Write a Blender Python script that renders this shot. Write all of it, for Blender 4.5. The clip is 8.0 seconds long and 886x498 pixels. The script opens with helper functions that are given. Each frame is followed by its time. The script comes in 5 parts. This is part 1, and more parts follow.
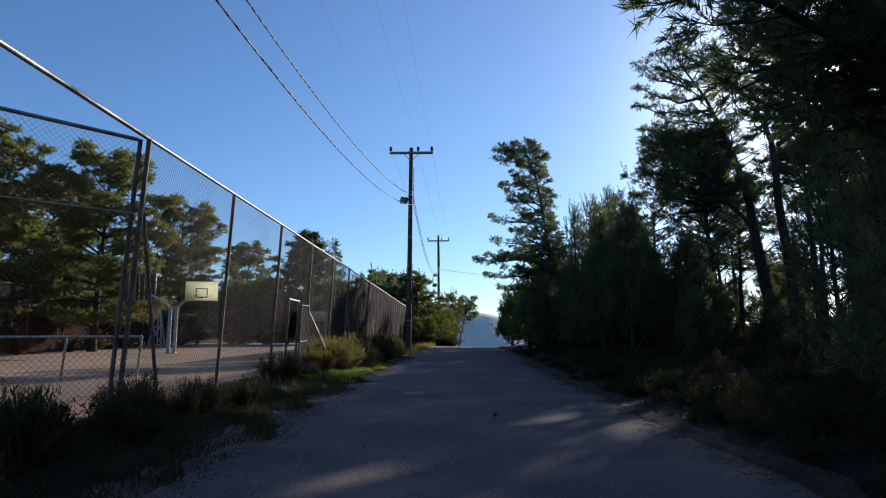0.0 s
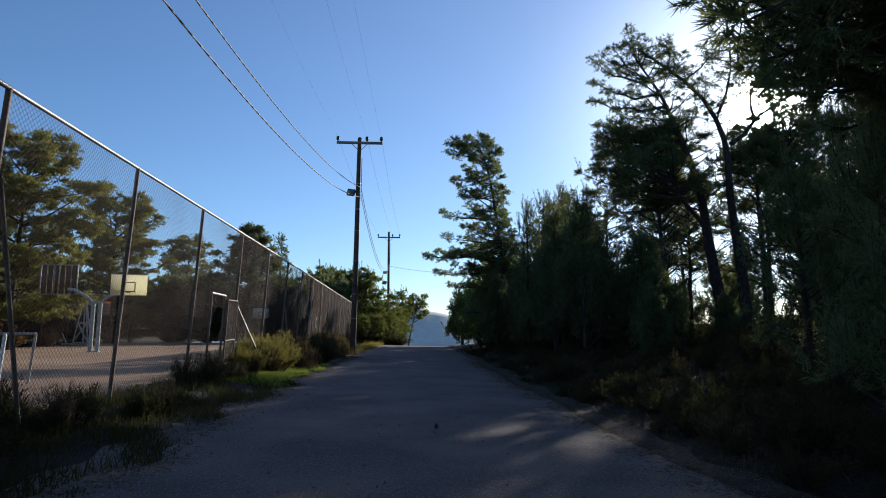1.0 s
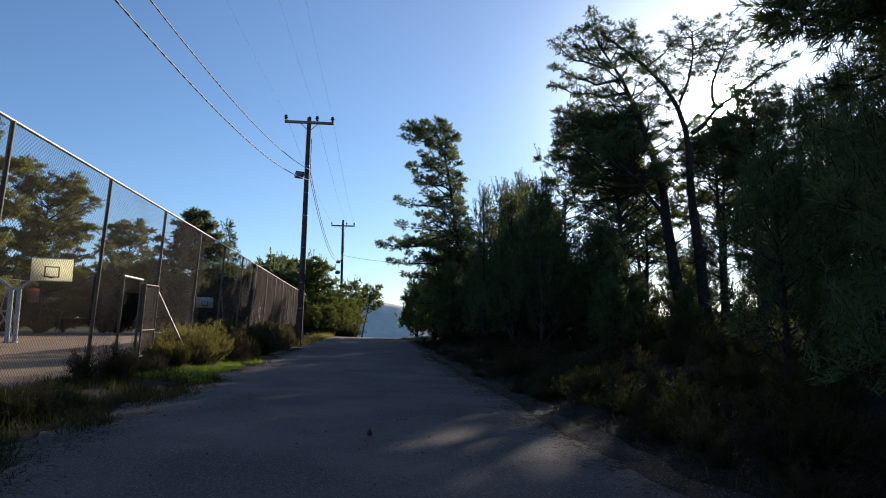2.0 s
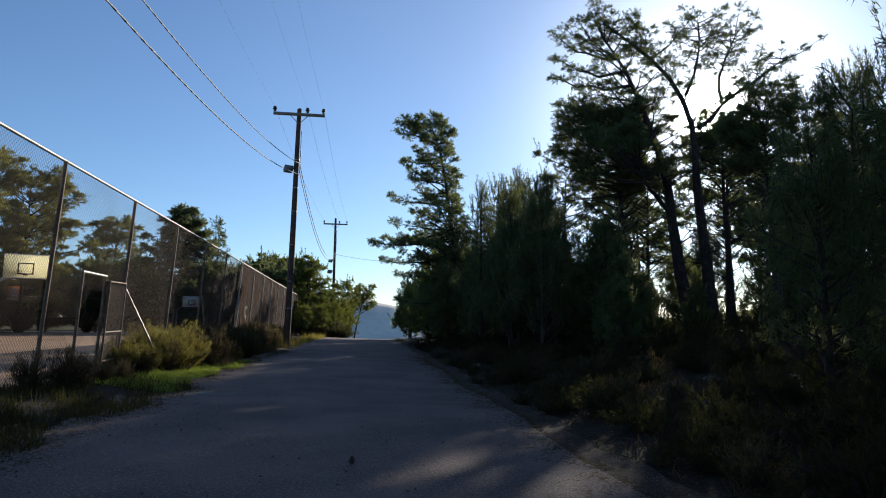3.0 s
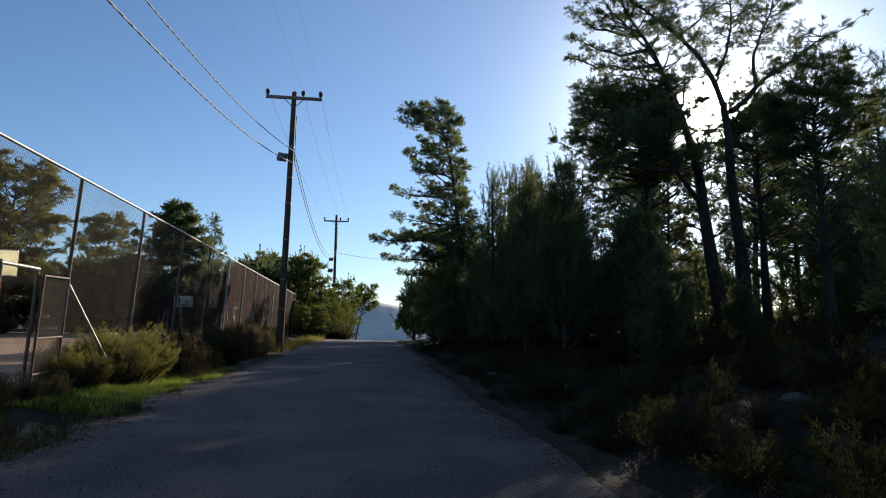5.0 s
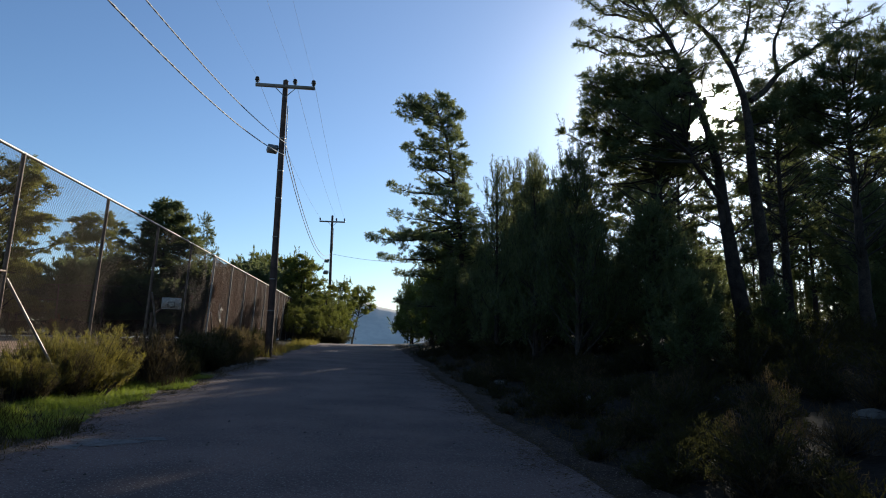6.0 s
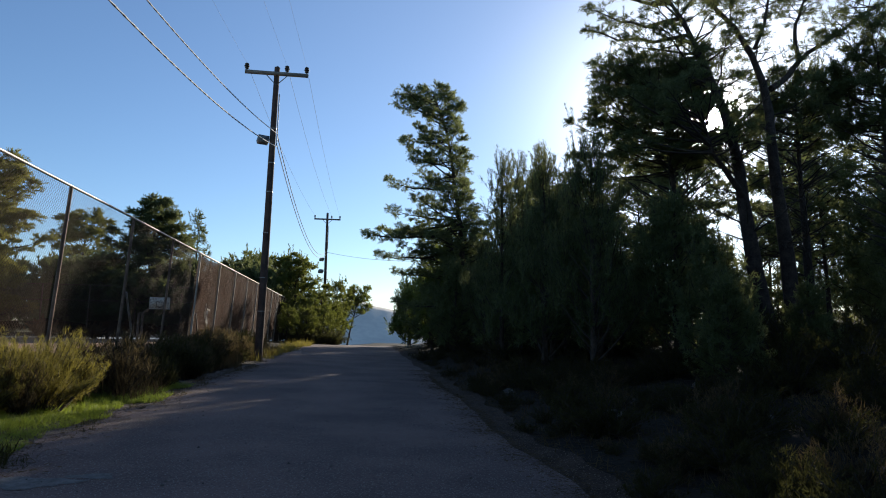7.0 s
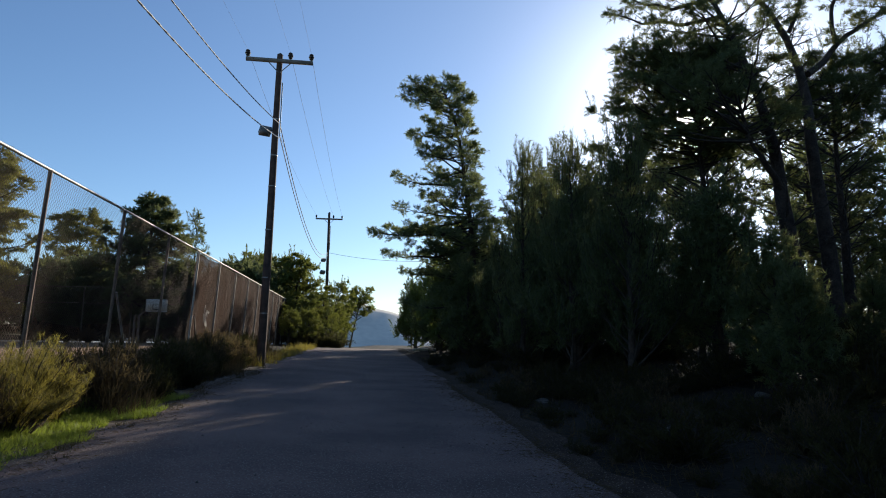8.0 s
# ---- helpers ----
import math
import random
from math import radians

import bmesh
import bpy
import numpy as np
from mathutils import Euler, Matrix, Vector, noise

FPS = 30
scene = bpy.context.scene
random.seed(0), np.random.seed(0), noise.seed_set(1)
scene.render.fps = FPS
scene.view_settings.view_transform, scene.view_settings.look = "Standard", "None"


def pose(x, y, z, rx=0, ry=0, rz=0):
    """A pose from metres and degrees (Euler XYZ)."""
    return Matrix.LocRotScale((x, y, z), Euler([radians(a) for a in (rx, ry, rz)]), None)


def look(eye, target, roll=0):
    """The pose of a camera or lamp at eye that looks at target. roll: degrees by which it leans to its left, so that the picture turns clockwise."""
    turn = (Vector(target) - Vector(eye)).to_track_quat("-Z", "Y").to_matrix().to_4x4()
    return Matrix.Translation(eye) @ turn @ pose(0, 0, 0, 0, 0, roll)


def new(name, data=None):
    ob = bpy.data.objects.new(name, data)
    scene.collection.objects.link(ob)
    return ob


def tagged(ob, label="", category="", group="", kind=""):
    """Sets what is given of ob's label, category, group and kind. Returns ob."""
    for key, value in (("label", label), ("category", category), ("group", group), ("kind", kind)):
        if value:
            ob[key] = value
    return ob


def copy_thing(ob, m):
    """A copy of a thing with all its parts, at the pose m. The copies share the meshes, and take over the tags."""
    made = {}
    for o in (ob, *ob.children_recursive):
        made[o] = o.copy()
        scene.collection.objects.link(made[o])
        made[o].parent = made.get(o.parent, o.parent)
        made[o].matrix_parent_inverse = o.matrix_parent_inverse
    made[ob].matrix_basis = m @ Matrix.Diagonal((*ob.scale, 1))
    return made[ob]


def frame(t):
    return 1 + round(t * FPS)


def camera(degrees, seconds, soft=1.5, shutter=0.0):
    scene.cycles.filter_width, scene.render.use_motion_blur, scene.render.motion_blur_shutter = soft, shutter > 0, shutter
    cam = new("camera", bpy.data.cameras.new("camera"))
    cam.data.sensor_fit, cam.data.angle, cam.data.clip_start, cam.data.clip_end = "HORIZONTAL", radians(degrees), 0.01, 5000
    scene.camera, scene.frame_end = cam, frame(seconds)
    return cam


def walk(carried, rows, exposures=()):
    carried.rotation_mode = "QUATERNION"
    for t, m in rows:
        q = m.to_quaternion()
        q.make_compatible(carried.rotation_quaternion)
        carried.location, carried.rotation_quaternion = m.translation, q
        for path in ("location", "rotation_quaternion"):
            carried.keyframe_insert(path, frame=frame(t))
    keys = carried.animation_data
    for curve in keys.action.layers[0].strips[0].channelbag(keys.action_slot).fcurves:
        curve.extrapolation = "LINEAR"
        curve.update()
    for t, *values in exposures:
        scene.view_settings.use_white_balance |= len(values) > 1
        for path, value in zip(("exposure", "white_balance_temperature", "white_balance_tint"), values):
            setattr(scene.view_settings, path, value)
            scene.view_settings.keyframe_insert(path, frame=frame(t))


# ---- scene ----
cam = camera(71.0, 8.0, 1.0)
PATH = [
    (0, (0.361, 0.695, 1.284), (0.334, 2.675, 1.566), -0.2),
    (0.5, (0.452, 1.379, 1.264), (0.515, 3.358, 1.546), 0.0),
    (1, (0.574, 2.034, 1.298), (0.699, 4.01, 1.576), 0.1),
    (1.5, (0.64, 2.708, 1.312), (0.828, 4.681, 1.575), 0.2),
    (1.7, (0.763, 2.991, 1.273), (1.001, 4.961, 1.526), 0.1),
    (3, (1.023, 4.65, 1.329), (1.302, 6.614, 1.584), 0.7),
    (3.5, (1.076, 5.23, 1.364), (1.354, 7.194, 1.619), 0.7),
    (4, (1.163, 5.901, 1.372), (1.437, 7.865, 1.629), 0.8),
    (4.5, (1.179, 6.507, 1.415), (1.453, 8.471, 1.671), 0.7),
    (4.7, (1.173, 6.7, 1.42), (1.442, 8.665, 1.674), 0.8),
    (6, (1.31, 8.724, 1.393), (1.586, 10.687, 1.662), 0.9),
    (6.5, (1.329, 9.454, 1.456), (1.622, 11.415, 1.72), 0.9),
    (7, (1.321, 10.15, 1.495), (1.61, 12.111, 1.762), 0.9),
    (7.5, (1.145, 10.894, 1.518), (1.443, 12.854, 1.788), 0.8),
    (8, (0.986, 11.642, 1.52), (1.279, 13.602, 1.793), 0.7),
]
walk(cam, [(t, look(eye, target, roll)) for t, eye, target, roll in PATH], [(0.0, 0.17, 5600, 10), (1.5, 0.22, 6000, 10), (3.0, 0.26, 6150, 10), (3.6, 0.18, 6250, 10), (6.0, 0.28, 6300, 10), (7.0, 0.38, 6350, 10), (8.0, 0.31, 6300, 10)])

# ---- sky, sun, exposure ----
SUN_AZ, SUN_EL = radians(32.0), radians(18.4)
TO_SUN = Vector((math.sin(SUN_AZ) * math.cos(SUN_EL), math.cos(SUN_AZ) * math.cos(SUN_EL), math.sin(SUN_EL)))

world = bpy.data.worlds.new("sky")
scene.world = world
world.use_nodes = True
wt = world.node_tree
wt.nodes.clear()
sky = wt.nodes.new("ShaderNodeTexSky")
sky.sky_type = "NISHITA"
sky.sun_disc = False
sky.sun_elevation, sky.sun_rotation = SUN_EL, SUN_AZ
sky.altitude, sky.air_density, sky.dust_density, sky.ozone_density = 300, 1.0, 0.22, 4.0
where = wt.nodes.new("ShaderNodeTexCoord")
dot = wt.nodes.new("ShaderNodeVectorMath")
dot.operation = "DOT_PRODUCT"
dot.inputs[1].default_value = TO_SUN
wt.links.new(where.outputs["Generated"], dot.inputs[0])


def sky_glow(power, gain):
    """The bright air round the sun: a falloff with the angle from it."""
    top = wt.nodes.new("ShaderNodeMath")
    top.operation = "MAXIMUM"
    top.inputs[1].default_value = 0.0
    wt.links.new(dot.outputs["Value"], top.inputs[0])
    up = wt.nodes.new("ShaderNodeMath")
    up.operation = "POWER"
    up.inputs[1].default_value = power
    wt.links.new(top.outputs[0], up.inputs[0])
    by = wt.nodes.new("ShaderNodeMath")
    by.operation = "MULTIPLY"
    by.inputs[1].default_value = gain
    wt.links.new(up.outputs[0], by.inputs[0])
    return by.outputs[0]


glow = wt.nodes.new("ShaderNodeMath")
wt.links.new(sky_glow(3600, 240.0), glow.inputs[0])
near_air = wt.nodes.new("ShaderNodeMath")
wt.links.new(sky_glow(60, 0.95), near_air.inputs[0])
wt.links.new(sky_glow(5, 0.085), near_air.inputs[1])
wt.links.new(near_air.outputs[0], glow.inputs[1])
sky_light = wt.nodes.new("ShaderNodeBackground")
sky_light.inputs["Strength"].default_value = 0.115
wt.links.new(sky.outputs[0], sky_light.inputs["Color"])
sun_air = wt.nodes.new("ShaderNodeBackground")
sun_air.inputs["Color"].default_value = (1.0, 0.96, 0.88, 1)
wt.links.new(glow.outputs[0], sun_air.inputs["Strength"])
both = wt.nodes.new("ShaderNodeAddShader")
wt.links.new(sky_light.outputs[0], both.inputs[0])
wt.links.new(sun_air.outputs[0], both.inputs[1])
out = wt.nodes.new("ShaderNodeOutputWorld")
wt.links.new(both.outputs[0], out.inputs["Surface"])

sun = new("sun", bpy.data.lights.new("sun", "SUN"))
sun.data.energy, sun.data.angle, sun.data.color = 4.5, radians(0.6), (1.0, 0.9, 0.74)
sun.matrix_world = look(TO_SUN * 300, (0, 0, 0))


# ---- materials ----
def material(name, low, high, scale=3.0, rough=0.8, bump=0.3, fine=40.0, metal=0.0, island=0.0, through_light=None, mix=0.35, open_mesh=0.0, speck=None, random_tint=0.0, detail=4, band=(0.3, 0.7), gloss=0.5):
    """A surface between two colours: broad stains, fine grain, relief; optional variation by piece and light passing through."""
    m = bpy.data.materials.new(name)
    m.use_nodes = True
    t = m.node_tree
    bsdf = t.nodes["Principled BSDF"]
    bsdf.inputs["Roughness"].default_value, bsdf.inputs["Metallic"].default_value = rough, metal
    bsdf.inputs["Specular IOR Level"].default_value = gloss
    co = t.nodes.new("ShaderNodeTexCoord")
    n1 = t.nodes.new("ShaderNodeTexNoise")
    n1.inputs["Scale"].default_value, n1.inputs["Detail"].default_value = scale, detail
    n2 = t.nodes.new("ShaderNodeTexNoise")
    n2.inputs["Scale"].default_value, n2.inputs["Detail"].default_value = fine, 3
    for n in (n1, n2):
        t.links.new(co.outputs["Object"], n.inputs["Vector"])
    add = t.nodes.new("ShaderNodeMath")
    add.operation = "ADD"
    half = t.nodes.new("ShaderNodeMath")
    half.operation = "MULTIPLY_ADD"
    half.inputs[1].default_value, half.inputs[2].default_value = 0.7, -0.35
    t.links.new(n2.outputs["Fac"], half.inputs[0])
    t.links.new(n1.outputs["Fac"], add.inputs[0])
    t.links.new(half.outputs[0], add.inputs[1])
    fac = add.outputs[0]
    if island or random_tint:
        src = t.nodes.new("ShaderNodeNewGeometry").outputs["Random Per Island"] if island else t.nodes.new("ShaderNodeObjectInfo").outputs["Random"]
        sway = t.nodes.new("ShaderNodeMath")
        sway.operation = "MULTIPLY_ADD"
        amount = island or random_tint
        sway.inputs[1].default_value, sway.inputs[2].default_value = amount, -amount / 2
        t.links.new(src, sway.inputs[0])
        more = t.nodes.new("ShaderNodeMath")
        t.links.new(fac, more.inputs[0])
        t.links.new(sway.outputs[0], more.inputs[1])
        fac = more.outputs[0]
    ramp = t.nodes.new("ShaderNodeValToRGB")
    ramp.color_ramp.elements[0].position, ramp.color_ramp.elements[1].position = band
    ramp.color_ramp.elements[0].color, ramp.color_ramp.elements[1].color = (*low, 1), (*high, 1)
    t.links.new(fac, ramp.inputs[0])
    colour = ramp.outputs[0]
    if speck:
        v = t.nodes.new("ShaderNodeTexVoronoi")
        v.inputs["Scale"].default_value = speck[0]
        t.links.new(co.outputs["Object"], v.inputs["Vector"])
        r2 = t.nodes.new("ShaderNodeValToRGB")
        r2.color_ramp.elements[0].position, r2.color_ramp.elements[1].position = speck[2], speck[2] + 0.06
        r2.color_ramp.elements[0].color, r2.color_ramp.elements[1].color = (1, 1, 1, 1), (0, 0, 0, 1)
        t.links.new(v.outputs["Distance"], r2.inputs[0])
        mx = t.nodes.new("ShaderNodeMix")
        mx.data_type = "RGBA"
        mx.inputs["B"].default_value = (*speck[1], 1)
        t.links.new(r2.outputs[0], mx.inputs["Factor"])
        t.links.new(colour, mx.inputs["A"])
        colour = mx.outputs["Result"]
    t.links.new(colour, bsdf.inputs["Base Color"])
    if bump:
        b = t.nodes.new("ShaderNodeBump")
        b.inputs["Strength"].default_value, b.inputs["Distance"].default_value = bump, 0.02
        t.links.new(n2.outputs["Fac"], b.inputs["Height"])
        t.links.new(b.outputs[0], bsdf.inputs["Normal"])
    if through_light:
        tr = t.nodes.new("ShaderNodeBsdfTranslucent")
        tr.inputs["Color"].default_value = (*through_light, 1)
        ms = t.nodes.new("ShaderNodeMixShader")
        ms.inputs[0].default_value = mix
        t.links.new(bsdf.outputs[0], ms.inputs[1])
        t.links.new(tr.outputs[0], ms.inputs[2])
        t.links.new(ms.outputs[0], t.nodes["Material Output"].inputs["Surface"])
    if open_mesh:
        clear = t.nodes.new("ShaderNodeBsdfTransparent")
        ms = t.nodes.new("ShaderNodeMixShader")
        ms.inputs[0].default_value = open_mesh
        t.links.new(bsdf.outputs[0], ms.inputs[1])
        t.links.new(clear.outputs[0], ms.inputs[2])
        t.links.new(ms.outputs[0], t.nodes["Material Output"].inputs["Surface"])
    return m


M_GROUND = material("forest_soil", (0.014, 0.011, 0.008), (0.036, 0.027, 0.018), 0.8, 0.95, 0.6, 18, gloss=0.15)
M_ROAD = material("worn_asphalt", (0.078, 0.05, 0.044), (0.164, 0.104, 0.088), 0.6, 0.92, 0.6, 38, speck=(34.0, (0.25, 0.22, 0.19), 0.2), detail=9, band=(0.36, 0.64))
M_LITTER = material("needle_strewn_soil", (0.026, 0.017, 0.012), (0.07, 0.046, 0.033), 2.5, 0.95, 0.6, 30, speck=(30.0, (0.2, 0.16, 0.12), 0.2), gloss=0.15)
M_DIRT = material("road_edge_dirt", (0.05, 0.036, 0.027), (0.125, 0.09, 0.068), 1.5, 0.95, 0.6, 30, speck=(30.0, (0.24, 0.2, 0.16), 0.2))
M_COURT = material("court_concrete", (0.25, 0.14, 0.07), (0.38, 0.22, 0.118), 0.35, 0.9, 0.3, 25)
# haze of the distance is put into this pale hill colour
M_HILL_HAZED = material("far_hill", (0.62, 0.58, 0.51), (0.74, 0.69, 0.6), 0.012, 1.0, 0.0, 0.08)
M_BARK = material("pine_bark", (0.02, 0.014, 0.011), (0.07, 0.05, 0.038), 4, 0.95, 1.0, 22)
M_TWIG = material("pine_twig", (0.025, 0.02, 0.016), (0.06, 0.047, 0.036), 4, 0.95, 0.0, 20)
M_NEEDLE = material("pine_needles", (0.021, 0.035, 0.015), (0.092, 0.122, 0.05), 0.9, 0.6, 0, 6, island=0.5, through_light=(0.26, 0.28, 0.1), mix=0.42, gloss=0.25)
M_NEEDLE_GREY = material("grey_green_needles", (0.03, 0.047, 0.023), (0.086, 0.112, 0.05), 0.9, 0.6, 0, 6, island=0.5, through_light=(0.32, 0.36, 0.13), mix=0.42, gloss=0.3)
M_NEEDLE_YOUNG = material("young_pine_needles", (0.05, 0.08, 0.02), (0.12, 0.16, 0.04), 0.9, 0.55, 0, 6, island=0.5, through_light=(0.3, 0.34, 0.06), mix=0.4)
# lighter copy of the needles: sunlight on the court pines put into the colour
M_NEEDLE_LIT = material("sunlit_pine_needles", (0.07, 0.078, 0.022), (0.17, 0.165, 0.045), 0.9, 0.55, 0, 6, island=0.5, through_light=(0.36, 0.34, 0.075), mix=0.4)
M_BROAD = material("broad_leaves", (0.055, 0.07, 0.017), (0.155, 0.172, 0.042), 0.9, 0.6, 0, 6, island=0.5, through_light=(0.3, 0.32, 0.055), mix=0.38, gloss=0.3)
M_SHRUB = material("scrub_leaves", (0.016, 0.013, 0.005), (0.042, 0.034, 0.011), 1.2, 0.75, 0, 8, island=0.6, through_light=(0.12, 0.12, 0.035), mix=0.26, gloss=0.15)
M_BUSH = material("broom_bush_leaves", (0.06, 0.05, 0.014), (0.175, 0.145, 0.036), 1.2, 0.65, 0, 8, island=0.6, through_light=(0.36, 0.3, 0.055), mix=0.42)
M_DRY = material("dry_weeds", (0.034, 0.022, 0.012), (0.1, 0.066, 0.034), 1.2, 0.85, 0, 8, island=0.6, through_light=(0.24, 0.18, 0.08), mix=0.28, gloss=0.2)
M_RUST = material("rusty_dry_leaves", (0.06, 0.03, 0.014), (0.14, 0.075, 0.034), 1.2, 0.8, 0, 8, island=0.6, through_light=(0.3, 0.17, 0.06), mix=0.3)
M_GRASS = material("verge_grass", (0.034, 0.052, 0.01), (0.1, 0.125, 0.026), 1.0, 0.55, 0, 8, island=0.7, through_light=(0.42, 0.52, 0.06), mix=0.42)
M_MEADOW = material("meadow_grass", (0.04, 0.042, 0.014), (0.1, 0.095, 0.03), 0.6, 0.7, 0, 4, island=0.6, through_light=(0.22, 0.22, 0.05), mix=0.3)
M_POST = material("rusty_painted_steel", (0.10, 0.06, 0.04), (0.24, 0.17, 0.12), 5, 0.7, 0.2, 60, metal=0.2)
M_RAIL = material("galvanised_steel", (0.22, 0.19, 0.16), (0.42, 0.39, 0.35), 5, 0.5, 0.15, 60, metal=0.5)
M_WIRE = material("rusty_mesh_wire", (0.034, 0.019, 0.011), (0.085, 0.046, 0.026), 3, 0.85, 0, 30)
M_SCREEN = material("brown_shade_net", (0.042, 0.0135, 0.004), (0.076, 0.027, 0.009), 1.2, 0.95, 0.3, 90, open_mesh=0.38, gloss=0.05)
M_NET_DARK = material("dark_brown_net", (0.046, 0.0155, 0.006), (0.082, 0.029, 0.0115), 1.2, 0.95, 0.3, 90, open_mesh=0.4, gloss=0.05)
M_POLE = material("creosoted_wood", (0.042, 0.026, 0.019), (0.125, 0.076, 0.054), 3, 0.85, 0.5, 30)
M_ARM = material("weathered_crossarm_wood", (0.16, 0.13, 0.10), (0.28, 0.24, 0.19), 4, 0.85, 0.4, 30)
M_PORCELAIN = material("dark_glazed_porcelain", (0.02, 0.016, 0.014), (0.045, 0.035, 0.03), 5, 0.25, 0, 30)
M_CABLE = material("grey_cable_sheath", (0.5, 0.51, 0.53), (0.62, 0.63, 0.64), 6, 0.95, 0, 40)
M_THINWIRE = material("bare_conductor", (0.1, 0.11, 0.12), (0.17, 0.18, 0.19), 6, 0.8, 0, 40)
M_GREYPAINT = material("grey_green_painted_steel", (0.25, 0.29, 0.27), (0.44, 0.47, 0.44), 5, 0.55, 0.1, 50)
M_BOARD = material("cream_backboard_paint", (0.62, 0.55, 0.36), (0.78, 0.70, 0.48), 2, 0.5, 0.05, 40, through_light=(0.97, 0.92, 0.7), mix=0.8)
M_SLAT = material("brown_board_slats", (0.06, 0.035, 0.025), (0.12, 0.075, 0.05), 3, 0.85, 0.3, 30)
M_BOARD_DULL = material("weathered_board_paint", (0.45, 0.42, 0.34), (0.6, 0.56, 0.46), 2, 0.7, 0.1, 40)
M_BLACK = material("black_paint", (0.015, 0.015, 0.015), (0.035, 0.035, 0.035), 5, 0.6, 0, 40)
M_WHITE = material("white_painted_steel", (0.55, 0.53, 0.48), (0.8, 0.78, 0.72), 4, 0.5, 0.1, 40)
M_ORANGE = material("orange_notice", (0.55, 0.22, 0.09), (0.72, 0.33, 0.14), 4, 0.6, 0, 40, through_light=(0.95, 0.5, 0.24), mix=0.8)
M_LAMP = material("grey_lamp_housing", (0.12, 0.13, 0.13), (0.22, 0.23, 0.22), 5, 0.5, 0.1, 40, metal=0.3)
M_GLASS = material("lamp_glass", (0.2, 0.22, 0.22), (0.3, 0.32, 0.32), 3, 0.1, 0, 20)
M_STONE = material("limestone", (0.055, 0.047, 0.04), (0.14, 0.12, 0.098), 2, 0.9, 0.6, 20, random_tint=0.4)
M_CONE = material("pine_cone_scales", (0.03, 0.022, 0.016), (0.08, 0.06, 0.04), 20, 0.8, 0.3, 80)
M_STAIN = material("pale_lime_stain", (0.085, 0.078, 0.072), (0.17, 0.155, 0.142), 12, 0.92, 0.3, 40)
M_WALL = material("pale_rubble_wall", (0.34, 0.3, 0.22), (0.46, 0.42, 0.33), 2, 0.9, 0.5, 20)


